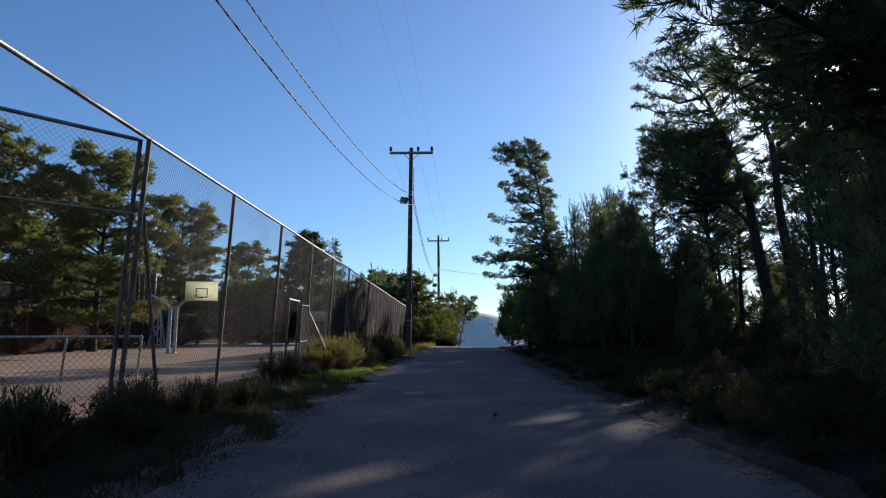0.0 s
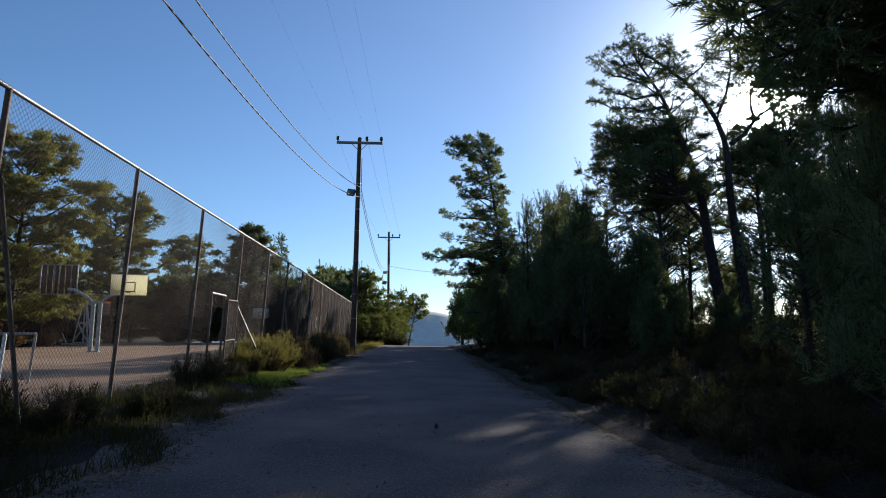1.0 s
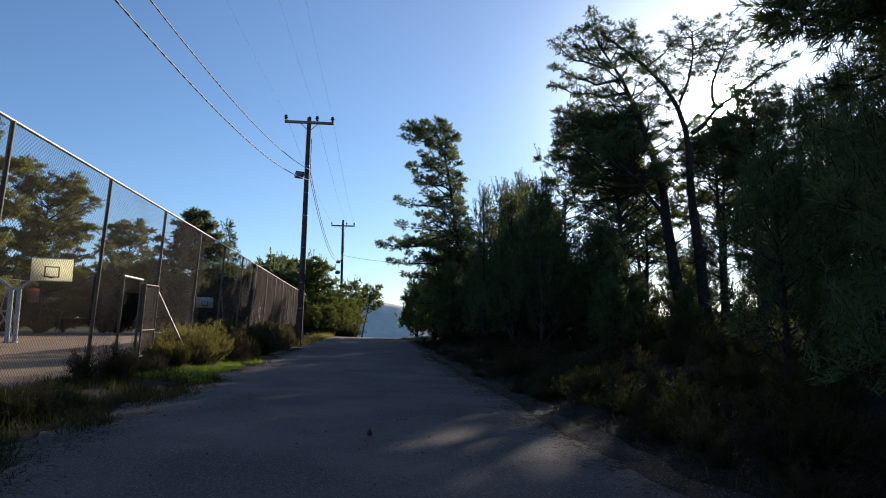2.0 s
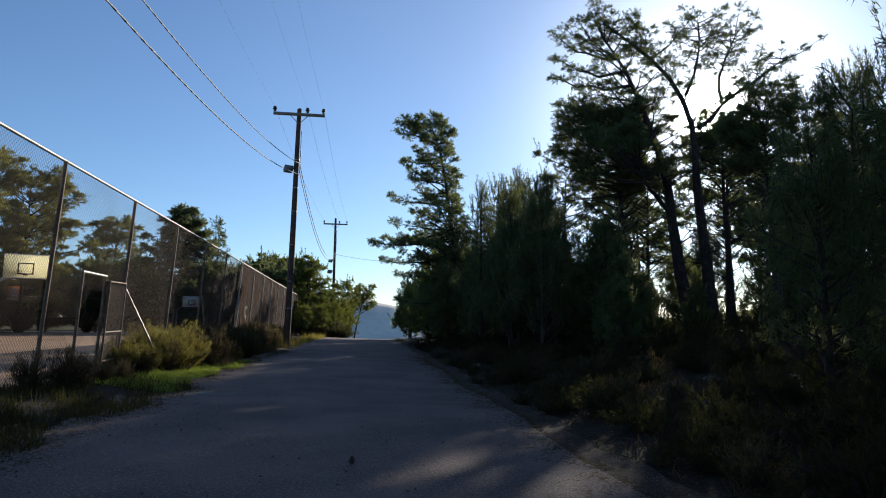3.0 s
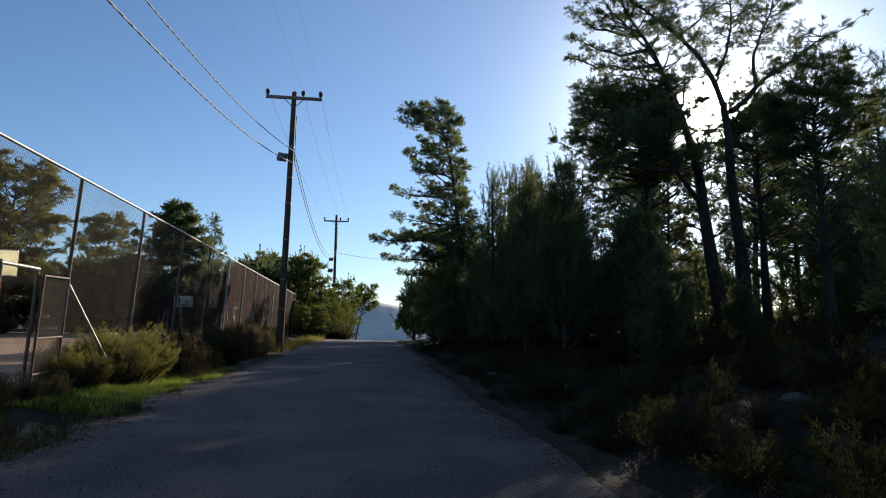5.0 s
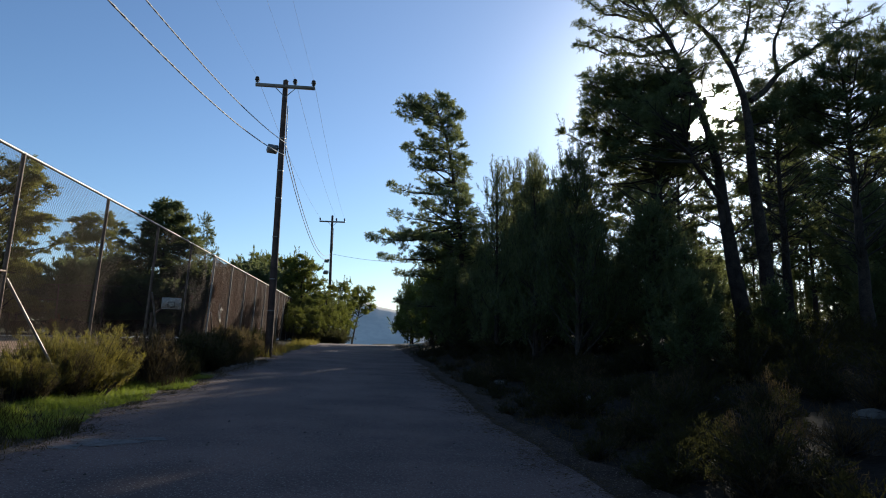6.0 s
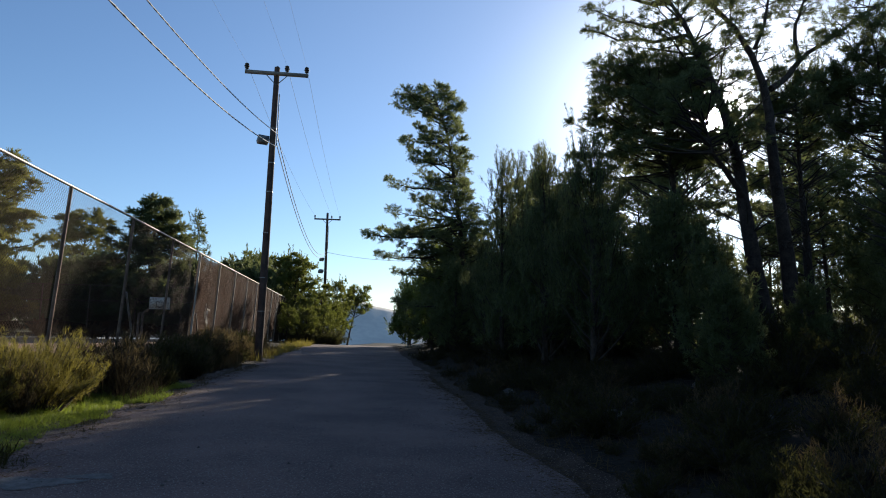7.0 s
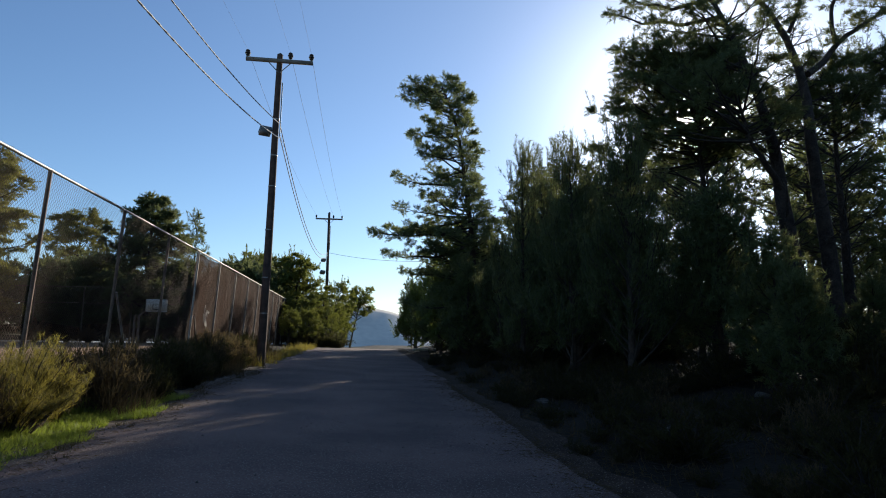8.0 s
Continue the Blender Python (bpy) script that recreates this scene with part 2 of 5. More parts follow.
# ---- mesh helpers ----
class Geo:
    """Collects vertices and faces for one mesh."""

    def __init__(self):
        self.v, self.loops, self.sizes, self.n = [], [], [], 0

    def add(self, verts, faces):
        verts, faces = np.asarray(verts, float).reshape(-1, 3), np.asarray(faces, int)
        self.v.append(verts)
        self.loops.append((faces + self.n).ravel())
        self.sizes.append(np.full(len(faces), faces.shape[1], int))
        self.n += len(verts)

    def box(self, centre, size, m=None):
        x, y, z = (s / 2 for s in size)
        c = np.array([(sx * x, sy * y, sz * z) for sz in (-1, 1) for sy in (-1, 1) for sx in (-1, 1)])
        if m is not None:
            c = c @ np.array(m.to_3x3()).T
        self.add(c + np.asarray(centre, float), [(0, 2, 3, 1), (4, 5, 7, 6), (0, 1, 5, 4), (2, 6, 7, 3), (0, 4, 6, 2), (1, 3, 7, 5)])

    def tube(self, path, radii, sides=6):
        p = np.asarray(path, float)
        r = np.broadcast_to(np.asarray(radii, float), (len(p),))
        d = np.gradient(p, axis=0)
        d /= np.linalg.norm(d, axis=1)[:, None] + 1e-9
        ref = np.array([0.0, 0, 1]) if abs(d[0][2]) < 0.9 else np.array([1.0, 0, 0])
        a = np.cross(d, ref)
        a /= np.linalg.norm(a, axis=1)[:, None] + 1e-9
        b = np.cross(d, a)
        ang = np.arange(sides) * 2 * np.pi / sides
        ring = p[:, None] + r[:, None, None] * (np.cos(ang)[None, :, None] * a[:, None] + np.sin(ang)[None, :, None] * b[:, None])
        n = len(p)
        i, j = np.meshgrid(np.arange(n - 1), np.arange(sides), indexing="ij")
        k = (j + 1) % sides
        self.add(ring.reshape(-1, 3), np.stack([i * sides + j, i * sides + k, (i + 1) * sides + k, (i + 1) * sides + j], -1).reshape(-1, 4))
        for e, flip in ((0, 1), (n - 1, -1)) if sides > 3 else ():
            idx = np.arange(sides)[::flip]
            self.add(ring[e], [idx[::-1]])

    def wires(self, a, b, r):
        """Three-sided straight wires from the points a to the points b."""
        a, b = np.asarray(a, float), np.asarray(b, float)
        d = b - a
        d /= np.linalg.norm(d, axis=1)[:, None] + 1e-9
        u = np.cross(d, [0.31, 0.9, 0.2])
        u /= np.linalg.norm(u, axis=1)[:, None] + 1e-9
        w = np.cross(d, u)
        vs = []
        for e in (a, b):
            for k in range(3):
                vs.append(e + r * (math.cos(k * 2.0944) * u + math.sin(k * 2.0944) * w))
        v = np.stack(vs, 1).reshape(-1, 3)
        o = np.arange(len(a))[:, None] * 6
        f = np.concatenate([o + np.array(q) for q in ((0, 1, 4, 3), (1, 2, 5, 4), (2, 0, 3, 5))])
        self.add(v, f)

    def blades(self, base, way, length, width, rng):
        """Thin pointed leaves from base along way."""
        n = len(base)
        side = np.cross(way, rng.normal(size=(n, 3)))
        side /= np.linalg.norm(side, axis=1)[:, None] + 1e-9
        w = np.broadcast_to(np.asarray(width, float), (n,))[:, None] / 2
        ln = np.broadcast_to(np.asarray(length, float), (n,))[:, None]
        v = np.stack([base - side * w, base + side * w, base + way * ln], 1).reshape(-1, 3)
        self.add(v, np.arange(3 * n).reshape(-1, 3))

    def mesh(self, name, mat, smooth=False):
        me = bpy.data.meshes.new(name)
        v, lo, sz = np.concatenate(self.v), np.concatenate(self.loops), np.concatenate(self.sizes)
        me.vertices.add(len(v))
        me.vertices.foreach_set("co", v.astype(np.float32).ravel())
        me.loops.add(len(lo))
        me.loops.foreach_set("vertex_index", lo.astype(np.int32))
        me.polygons.add(len(sz))
        me.polygons.foreach_set("loop_start", np.r_[0, np.cumsum(sz)[:-1]].astype(np.int32))
        if smooth:
            me.polygons.foreach_set("use_smooth", np.ones(len(sz), bool))
        me.update(calc_edges=True)
        me.materials.append(mat)
        return me


def part(name, geo, mat, parent=None, label="", smooth=False):
    """One mesh object under a thing or a part."""
    ob = new(name, geo.mesh(name, mat, smooth) if isinstance(geo, Geo) else geo)
    ob.parent = parent
    if label:
        ob["label"] = label
    return ob


def thing(name, label, category, at=(0, 0, 0), group="", kind=""):
    ob = new(name)
    ob.location = at
    return tagged(ob, label, category, group, kind)


def unit(v):
    v = np.asarray(v, float)
    return v / (np.linalg.norm(v, axis=-1, keepdims=True) + 1e-9)


# ---- the lie of the land ----
def crown_line(y):
    """Height of the road's middle: a slow climb to a crest, then down into the valley."""
    y = np.asarray(y, float)
    z = 0.012 * (np.clip(y, -80, 50) - 11)
    t = np.clip(y - 50, 0, 25)
    z = z + 0.012 * t - 0.0018 * t * t
    d = np.clip(y - 75, 0, None)
    return z - 30 * (1 - np.exp(-0.078 * d / 30))


def step(a, b, x):
    t = np.clip((np.asarray(x, float) - a) / (b - a), 0, 1)
    return t * t * (3 - 2 * t)


def land(x, y):
    """Height of the ground."""
    x, y = np.asarray(x, float), np.asarray(y, float)
    z = crown_line(y) - 0.03 * (np.clip(x, -2.3, 3.9) - 1)
    z = z + 0.14 * step(-2.3, -3.6, x)
    z = z + 0.09 * (np.clip(x, 3.9, 13) - 3.9) + 0.05 * (np.clip(x, 13, 30) - 13) + 0.1 * (np.clip(x, 30, 60) - 30)
    z = z + step(6, 15, x) * (1 - step(70, 115, y)) * (0.45 - np.minimum(crown_line(y), 0.45))
    rough = step(-2.2, -2.8, x) * (1 - step(-3.4, -4.2, x)) + step(3.8, 5.0, x)
    z = z + rough * (0.05 * np.sin(2.1 * x + 0.7 * y) * np.sin(1.3 * y - x) + 0.03 * np.sin(5 * x + 1) * np.sin(4.3 * y))
    return z


def lines(near, far, fine, grow):
    """Grid lines, fine near the middle and ever wider to the far edge."""
    v, s = [0.0], fine
    while v[-1] < far:
        v.append(v[-1] + s)
        if v[-1] > near:
            s *= grow
    return np.array(v)


def left_edge(y):
    return -2.03 + 0.1 * np.sin(0.9 * y) + 0.08 * np.sin(2.3 * y + 1) + 0.05 * np.sin(6.1 * y) + 0.035 * np.clip(np.asarray(y, float) - 24, 0, 40)


def right_edge(y):
    return 3.72 + 0.07 * np.sin(0.8 * y + 2) + 0.018 * np.sin(2.7 * y) + 0.01 * np.sin(5.3 * y + 2) + 0.02 * np.clip(np.asarray(y, float) - 20, 0, 40)


def sheet(xs, ys, lift=0.0):
    g = Geo()
    X, Y = np.meshgrid(xs, ys, indexing="ij")
    n, m = X.shape
    i, j = np.meshgrid(np.arange(n - 1), np.arange(m - 1), indexing="ij")
    a = i * m + j
    g.add(np.stack([X, Y, land(X, Y) + lift], -1).reshape(-1, 3), np.stack([a, a + m, a + m + 1, a + 1], -1).reshape(-1, 4))
    return g


def strip(e0, e1, y0, y1, nx, dy, lift, rise=0.0):
    """A band of the road between two edges, each a function of y."""
    g = Geo()
    ys = np.arange(y0, y1, dy)
    t = np.linspace(0, 1, nx)
    X = e0(ys)[None] * (1 - t[:, None]) + e1(ys)[None] * t[:, None]
    Y = np.broadcast_to(ys[None], X.shape)
    m = len(ys)
    i, j = np.meshgrid(np.arange(nx - 1), np.arange(m - 1), indexing="ij")
    a = i * m + j
    g.add(np.stack([X, Y, land(X, Y) + lift + rise * t[:, None]], -1).reshape(-1, 3), np.stack([a, a + m, a + m + 1, a + 1], -1).reshape(-1, 4))
    return g


xr = lines(12, 3500, 0.4, 1.16)
xs = np.r_[-xr[:0:-1], xr]
yr = lines(45, 3500, 0.5, 1.12)
yb = lines(10, 3500, 1.0, 1.25)
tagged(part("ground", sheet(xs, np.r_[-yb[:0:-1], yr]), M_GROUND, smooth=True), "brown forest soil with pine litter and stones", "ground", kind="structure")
tagged(part("road_edge_dirt", strip(lambda y: left_edge(y) - 0.55 - 0.14 * np.sin(1.7 * y), lambda y: left_edge(y) + 0.25, -30, 100, 8, 0.15, 0.012), M_DIRT, smooth=True),
       "gritty earth shoulder below the fence verge", "dirt", kind="structure")
tagged(part("road_edge_dirt", strip(lambda y: right_edge(y) - 0.25, lambda y: right_edge(y) + 0.3 + 0.08 * np.sin(1.9 * y) + 0.05 * np.sin(4.7 * y), -30, 100, 8, 0.15, 0.014, 0.03), M_LITTER, smooth=True),
       "gritty earth shoulder along the wooded bank", "dirt", kind="structure")
tagged(part("road", strip(left_edge, right_edge, -30, 100, 22, 0.2, 0.02), M_ROAD, smooth=True), "worn grey asphalt road with gravel on it", "road", kind="structure")
court = Geo()
cx, cy = np.linspace(-22, -4.3, 20), np.linspace(7.2, 56, 40)
X, Y = np.meshgrid(cx, cy, indexing="ij")
Z = crown_line(Y) + 0.26
n, m = X.shape
i, j = np.meshgrid(np.arange(n - 1), np.arange(m - 1), indexing="ij")
a = i * m + j
court.add(np.stack([X, Y, Z], -1).reshape(-1, 3), np.stack([a, a + m, a + m + 1, a + 1], -1).reshape(-1, 4))
tagged(part("court_floor", court, M_COURT, smooth=True), "sandy grey concrete floor of an old sports court", "court", kind="structure")


def hill():
    g = Geo()
    x = np.linspace(-900, 1100, 90)
    r = np.linspace(0, 2, 21)
    X, R = np.meshgrid(x, r, indexing="ij")
    peak = 88 * np.exp(-((X - 30) / 190) ** 2) + 55 * np.exp(-((X + 260) / 260) ** 2) + 60 * np.exp(-((X - 520) / 300) ** 2)
    peak = peak + 2.5 * np.sin(X * 0.06) + 1.5 * np.sin(X * 0.17)
    Z = -32 + peak * np.minimum(R, 2 - R)
    Y = 1450 + 200 * R
    n, m = X.shape
    i, j = np.meshgrid(np.arange(n - 1), np.arange(m - 1), indexing="ij")
    a = i * m + j
    g.add(np.stack([X, Y, Z], -1).reshape(-1, 3), np.stack([a, a + m, a + m + 1, a + 1], -1).reshape(-1, 4))
    return g


tagged(part("far_hill", hill(), M_HILL_HAZED), "hill far beyond the crest, haze put into its pale colour", "hill", kind="structure")


# ---- trees ----
def stem_at(path, f):
    p = np.asarray(path, float)
    d = np.r_[0, np.cumsum(np.linalg.norm(np.diff(p, axis=0), axis=1))]
    return np.array([np.interp(f * d[-1], d, p[:, k]) for k in range(3)])


def smooth_path(path, n):
    """The polyline, resampled and rounded."""
    p = np.array([stem_at(path, f) for f in np.linspace(0, 1, n)])
    for _ in range(2):
        p[1:-1] = 0.25 * p[:-2] + 0.5 * p[1:-1] + 0.25 * p[2:]
    return p


def spread(shape, u, az):
    """Relative length of the limbs at the height u of the crown, towards az."""
    if callable(shape):
        return shape(u, az)
    if shape == "cone":
        return 0.12 + 0.88 * (1 - u) ** 0.9
    if shape == "dome":
        return 0.2 + 0.8 * math.sqrt(max(0.0, 1 - (1.25 * u - 0.35) ** 2 / 0.85))
    return 0.45 + 0.55 * u


def pine_parts(seed, stems, limbs, reach, start=0.3, shape="cone", rise=0.2, size=(0.3, 0.45), flat=0.55, side=None, shoots=12, needles=18, needle=0.14, width=0.02, spikes=0, dead=4, sag=0.0, layers=0, gap=0.45, vary=(0.6, 1.1), boughs=(), inner=0.35, upper=0.3, fuzz=0.024):
    """Trunk, branches and crown of a tree. stems: (path, bottom radius, top radius). Limbs carry side branchlets, and each of those ends in a
    tuft of shoots that bristle with needles. boughs: (stem, height along it, tip) for single limbs; gap: metres between branchlets."""
    rng = np.random.default_rng(seed)
    trunk, wood, crown = Geo(), Geo(), Geo()
    base, ways = [], []

    def bristle(a, b, k):
        """Needles along one shoot, thicker towards its end."""
        d = unit(b - a)
        f = rng.uniform(0, 1, k) ** 0.7
        base.append(a + f[:, None] * (b - a))
        ways.append(unit(d * rng.uniform(0.45, 1.1, (k, 1)) + rng.normal(0, 0.5, (k, 3))))

    def tuft(c, r, d, root):
        n = max(4, int(shoots * (r / 0.4) ** 1.5))
        v = unit(rng.normal(size=(n, 3)) + 0.7 * d + np.array([0, 0, 0.3]))
        tips = c + v * (r * rng.uniform(0.55, 1.15, (n, 1))) * np.array([1.1, 1.1, flat])
        for q in range(n):
            bristle(c + (tips[q] - c) * 0.3, tips[q], needles)
        for q in range(min(n, 3)):
            wood.tube([root, c, tips[q]], [0.011, 0.007, 0.003], 3)
        for q in range(spikes):
            o = tips[q % n]
            ax = unit(np.array([rng.normal(0, 0.25), rng.normal(0, 0.25), 1.0]) + 0.3 * d)
            ln = rng.uniform(0.35, 1.0) * (0.45 + r)
            bristle(o, o + ax * ln, int(needles * (0.6 + 1.6 * ln)))
            wood.tube([o, o + ax * ln * 0.5, o + ax * ln], [0.008, 0.005, 0.003], 3)

    def dress(lp, ln, gap=gap):
        """Branchlets and tufts on one limb."""
        d = unit(lp[-1] - lp[0])
        flank = unit(np.array([-d[1], d[0], 0.0]))
        r = rng.uniform(*size)
        tuft(lp[-1], r, d, lp[-2])
        k = int(ln * (1 - inner) / gap)
        sw = rng.choice((-1, 1))
        for q in range(k):
            f = inner + (1 - inner) * (q + rng.uniform(0.1, 0.9)) / k
            o = stem_at(lp, f)
            sw = -sw
            sd = unit(d * rng.uniform(0.4, 1.0) + flank * sw * rng.uniform(0.5, 1.1) + np.array([0, 0, rng.normal(0.18, 0.2)]))
            bl = (0.16 + 0.3 * ln * (1.1 - f)) * rng.uniform(0.5, 1.15)
            e = o + sd * bl
            wood.tube([o, (o + e) / 2 + np.array([0, 0, -0.04 * bl]), e], [0.014, 0.01, 0.006], 3)
            tuft(e, r * rng.uniform(0.6, 1.05), sd, (o + e) / 2)
            if bl > 0.75:
                tuft(o + sd * bl * 0.55 + rng.normal(0, 0.12, 3), r * rng.uniform(0.5, 0.85), sd, o)

    runs = []
    for si, (path, r0, r1) in enumerate(stems):
        sp = smooth_path(path, 14)
        sp[1:-1] += rng.normal(0, 0.012, (12, 3)) * np.array([1, 1, 0])
        runs.append(sp)
        rad = r1 + (r0 - r1) * (1 - np.linspace(0, 1, 14)) ** 1.1
        if si == 0:
            rad[0] *= 1.35
            rad[1] *= 1.08
        trunk.tube(sp, rad, 9)
        az = rng.uniform(0, 6.28)
        f0 = start if si == 0 else upper
        count = limbs if si == 0 else max(6, int(limbs * 0.75))
        for k in range(count + (dead if si == 0 else 0)):
            bare = k >= count
            u = (k + rng.uniform(0, 1)) / count
            if layers:
                u = (math.floor(u * layers) + 0.5 + rng.normal(0, 0.16)) / layers
            u = float(np.clip(u, 0, 0.99))
            f = f0 + (1 - f0) * u if not bare else rng.uniform(0.3, 1.0) * f0 + 0.02
            o = stem_at(sp, f)
            az += 2.4 + rng.normal(0, 0.5)
            ln = reach * spread(shape, u, az) * rng.uniform(*vary)
            if side:
                ln *= max(0.2, 1 + side[1] * math.cos(az - side[0]))
            if bare:
                ln = max(1.3, reach) * rng.uniform(0.3, 0.85)
            up = (rise if not bare else 0.0) + 0.5 * u * (shape != "umbrella") + rng.normal(0, 0.12)
            d = unit([math.cos(az), math.sin(az), up])
            s = np.linspace(0, 1, 6)
            bend = rng.normal(0, 0.1, 3)
            lp = o + np.outer(s * ln, d)
            lp[:, 2] += ln * (0.18 * s * s - sag * s)
            lp += np.outer(ln * s * s, bend) + ln * 0.02 * rng.normal(0, 1, (6, 3)) * s[:, None]
            wood.tube(lp, (0.012 + 0.014 * ln) * (1.05 - s * 0.85), 5)
            if bare:
                for q in range(10):
                    w = rng.uniform(0.25, 1)
                    e = stem_at(lp, w)
                    t = e + unit(d + rng.normal(0, 0.7, 3)) * ln * rng.uniform(0.12, 0.4)
                    wood.tube([e, (e + t) / 2 + rng.normal(0, 0.03, 3), t], [0.01, 0.007, 0.003], 3)
                continue
            dress(lp, ln)
    for si, f, tip in boughs:
        o = stem_at(runs[si], f)
        tip = np.asarray(tip, float)
        s = np.linspace(0, 1, 7)[:, None]
        ln = np.linalg.norm(tip - o)
        lp = o * (1 - s) + tip * s + np.array([0, 0, -0.1 * ln]) * (4 * s * (1 - s)) + rng.normal(0, 0.025, (7, 3)) * ln * s * (1 - s) * 4
        wood.tube(lp, (0.014 + 0.016 * ln) * (1.05 - s[:, 0] * 0.85), 6)
        dress(lp, ln, 0.6 * gap)
    base, ways = np.concatenate(base), np.concatenate(ways)
    crown.blades(base + rng.normal(0, fuzz, base.shape), ways, needle * rng.uniform(0.7, 1.25, len(base)), width * rng.uniform(0.8, 1.3, len(base)), rng)
    return trunk, wood, crown


def plant(name, label, category, at, parts, group="", leaf=None, bark=None):
    """A tree with its foot at a place; its parts were built round the origin."""
    t = thing(name, label, category, at, group)
    part("trunk", parts[0], bark or M_BARK, t, smooth=True)
    tagged(part("branchwork", parts[1], M_TWIG, t), kind="stuff")
    tagged(part("crown", parts[2], leaf or M_NEEDLE, t), kind="stuff")
    return t


def foot(x, y, sink=0.06):
    return (x, y, float(land(x, y)) - sink)


def local(points, x, y):
    """World points as seen from a tree's foot."""
    return np.asarray(points, float) - np.array(foot(x, y))


def upright(h, lean=(0.0, 0.0), r=0.16, bow=0.0):
    return [([(0, 0, 0), (lean[0] * 0.3 + bow, lean[1] * 0.3, h * 0.35), (lean[0] * 0.75 + bow, lean[1] * 0.7, h * 0.7), (lean[0], lean[1], h)], r, 0.02)]


def more_trees(src, spots):
    for x, y, s, a in spots:
        c = copy_thing(src, Matrix.Translation(foot(x, y)) @ Matrix.Rotation(a, 4, "Z"))
        c.scale = (s, s, s * (0.94 + 0.12 * ((x * 7.3) % 1)))


WEST = math.pi


# the tall one by the road, with long limbs on its road side
def tall_reach(u, az):
    z = 1.7 + 12.8 * u
    road_side = np.interp(z, [1.5, 3, 4.6, 5.4, 6.2, 6.9, 7.6, 8.5, 9.1, 9.8, 10.8, 11.8, 12.9, 13.5, 14.2], [3.2, 3.0, 2.8, 3.8, 4.3, 3.9, 1.9, 2.2, 3.0, 1.9, 1.8, 2.0, 2.5, 1.9, 0.7])
    far_side = np.interp(z, [2, 6, 7, 8.6, 9.6, 11, 12.6, 14.2], [1.4, 1.2, 0.7, 0.35, 0.6, 0.8, 0.9, 0.7])
    w = ((1 + math.cos(az - WEST)) / 2) ** 0.8
    return float(far_side + (road_side - far_side) * w)


p = (7.25, 41.4)
tips = local([(3.4, 41.0, 13.2), (4.3, 42.0, 13.9), (3.9, 41.8, 11.6), (3.1, 41.2, 9.2), (4.2, 40.2, 10.2), (2.1, 41.3, 6.4), (2.9, 42.4, 6.9), (2.7, 40.6, 5.3), (3.6, 41.6, 4.5), (3.6, 40.8, 3.0), (5.0, 40.0, 12.6)], *p)
plant("pine_tree", "tall ragged pine with long limbs towards the road", "pine tree", foot(*p),
      pine_parts(11, [(local([(7.25, 41.4, 0.3), (6.85, 41.4, 6.8), (6.55, 41.4, 8.7), (6.35, 41.4, 10.7), (5.95, 41.4, 12.5), (5.2, 41.4, 14.2)], *p), 0.21, 0.03)], 170, 0.92, 0.2,
                 tall_reach, -0.06, (0.3, 0.46), 0.66, None, 16, 27, 0.105, 0.02, 0, 0, 0.0, 0, 0.36, (0.6, 1.1), inner=0.22,
                 boughs=[(0, f, t) for f, t in zip((0.92, 0.97, 0.8, 0.63, 0.72, 0.48, 0.5, 0.4, 0.32, 0.2, 0.88), tips)]), leaf=M_NEEDLE_GREY)

# the twin trunks that lean over the scrub
line = [(15.15, 28.7, 0.3), (14.58, 28.7, 2.5), (14.25, 28.7, 4.6), (14.08, 28.7, 6.5), (13.92, 28.7, 8.3), (13.42, 28.8, 9.6), (13.05, 29.0, 11.0), (12.75, 29.4, 12.5), (12.3, 29.8, 13.7), (11.8, 30.2, 14.7)]
p = tuple(line[0][:2])
tips = local([(10.3, 32.2, 15.6), (10.5, 32.4, 14.4), (10.1, 31.8, 13.2), (10.6, 32.3, 12.1), (10.5, 31.0, 10.9), (10.4, 29.4, 14.9), (10.9, 28.2, 12.6), (11.3, 29.8, 16.0), (10.8, 27.6, 11.2), (12.4, 31.6, 16.2)], *p)
plant("pine_tree", "old pine with a dark leaning trunk and one-sided crown", "pine tree", foot(*p),
      pine_parts(12, [(local(line, *p), 0.32, 0.035), (local([(14.14, 28.7, 6.0), (13.5, 28.3, 6.6), (12.6, 27.9, 7.2), (12.1, 27.6, 8.4)], *p), 0.12, 0.03)], 46, 2.0, 0.63, "dome", 0.0, (0.28, 0.44), 0.5, (WEST, 0.4), 13, 25, 0.12, 0.016, 0, 44, layers=6, gap=0.36, upper=0.6,
                 boughs=[(0, f, t) for f, t in zip((0.9, 0.85, 0.8, 0.74, 0.68, 0.9, 0.77, 0.96, 0.7, 0.98), tips)]))
line = [(15.8, 28.7, 0.3), (15.72, 28.7, 2.5), (15.58, 28.7, 4.6), (15.32, 28.7, 6.9), (15.25, 28.8, 8.7), (15.5, 29.1, 9.9), (15.96, 29.5, 10.5), (15.31, 29.5, 11.6), (14.84, 29.5, 12.7), (13.97, 29.7, 13.5), (12.73, 29.9, 14.6), (11.9, 30.1, 15.2)]
p = tuple(line[0][:2])
tips = local([(15.2, 28.6, 14.9), (13.6, 30.8, 15.6), (14.6, 31.2, 14.6), (13.2, 28.4, 14.2)], *p)
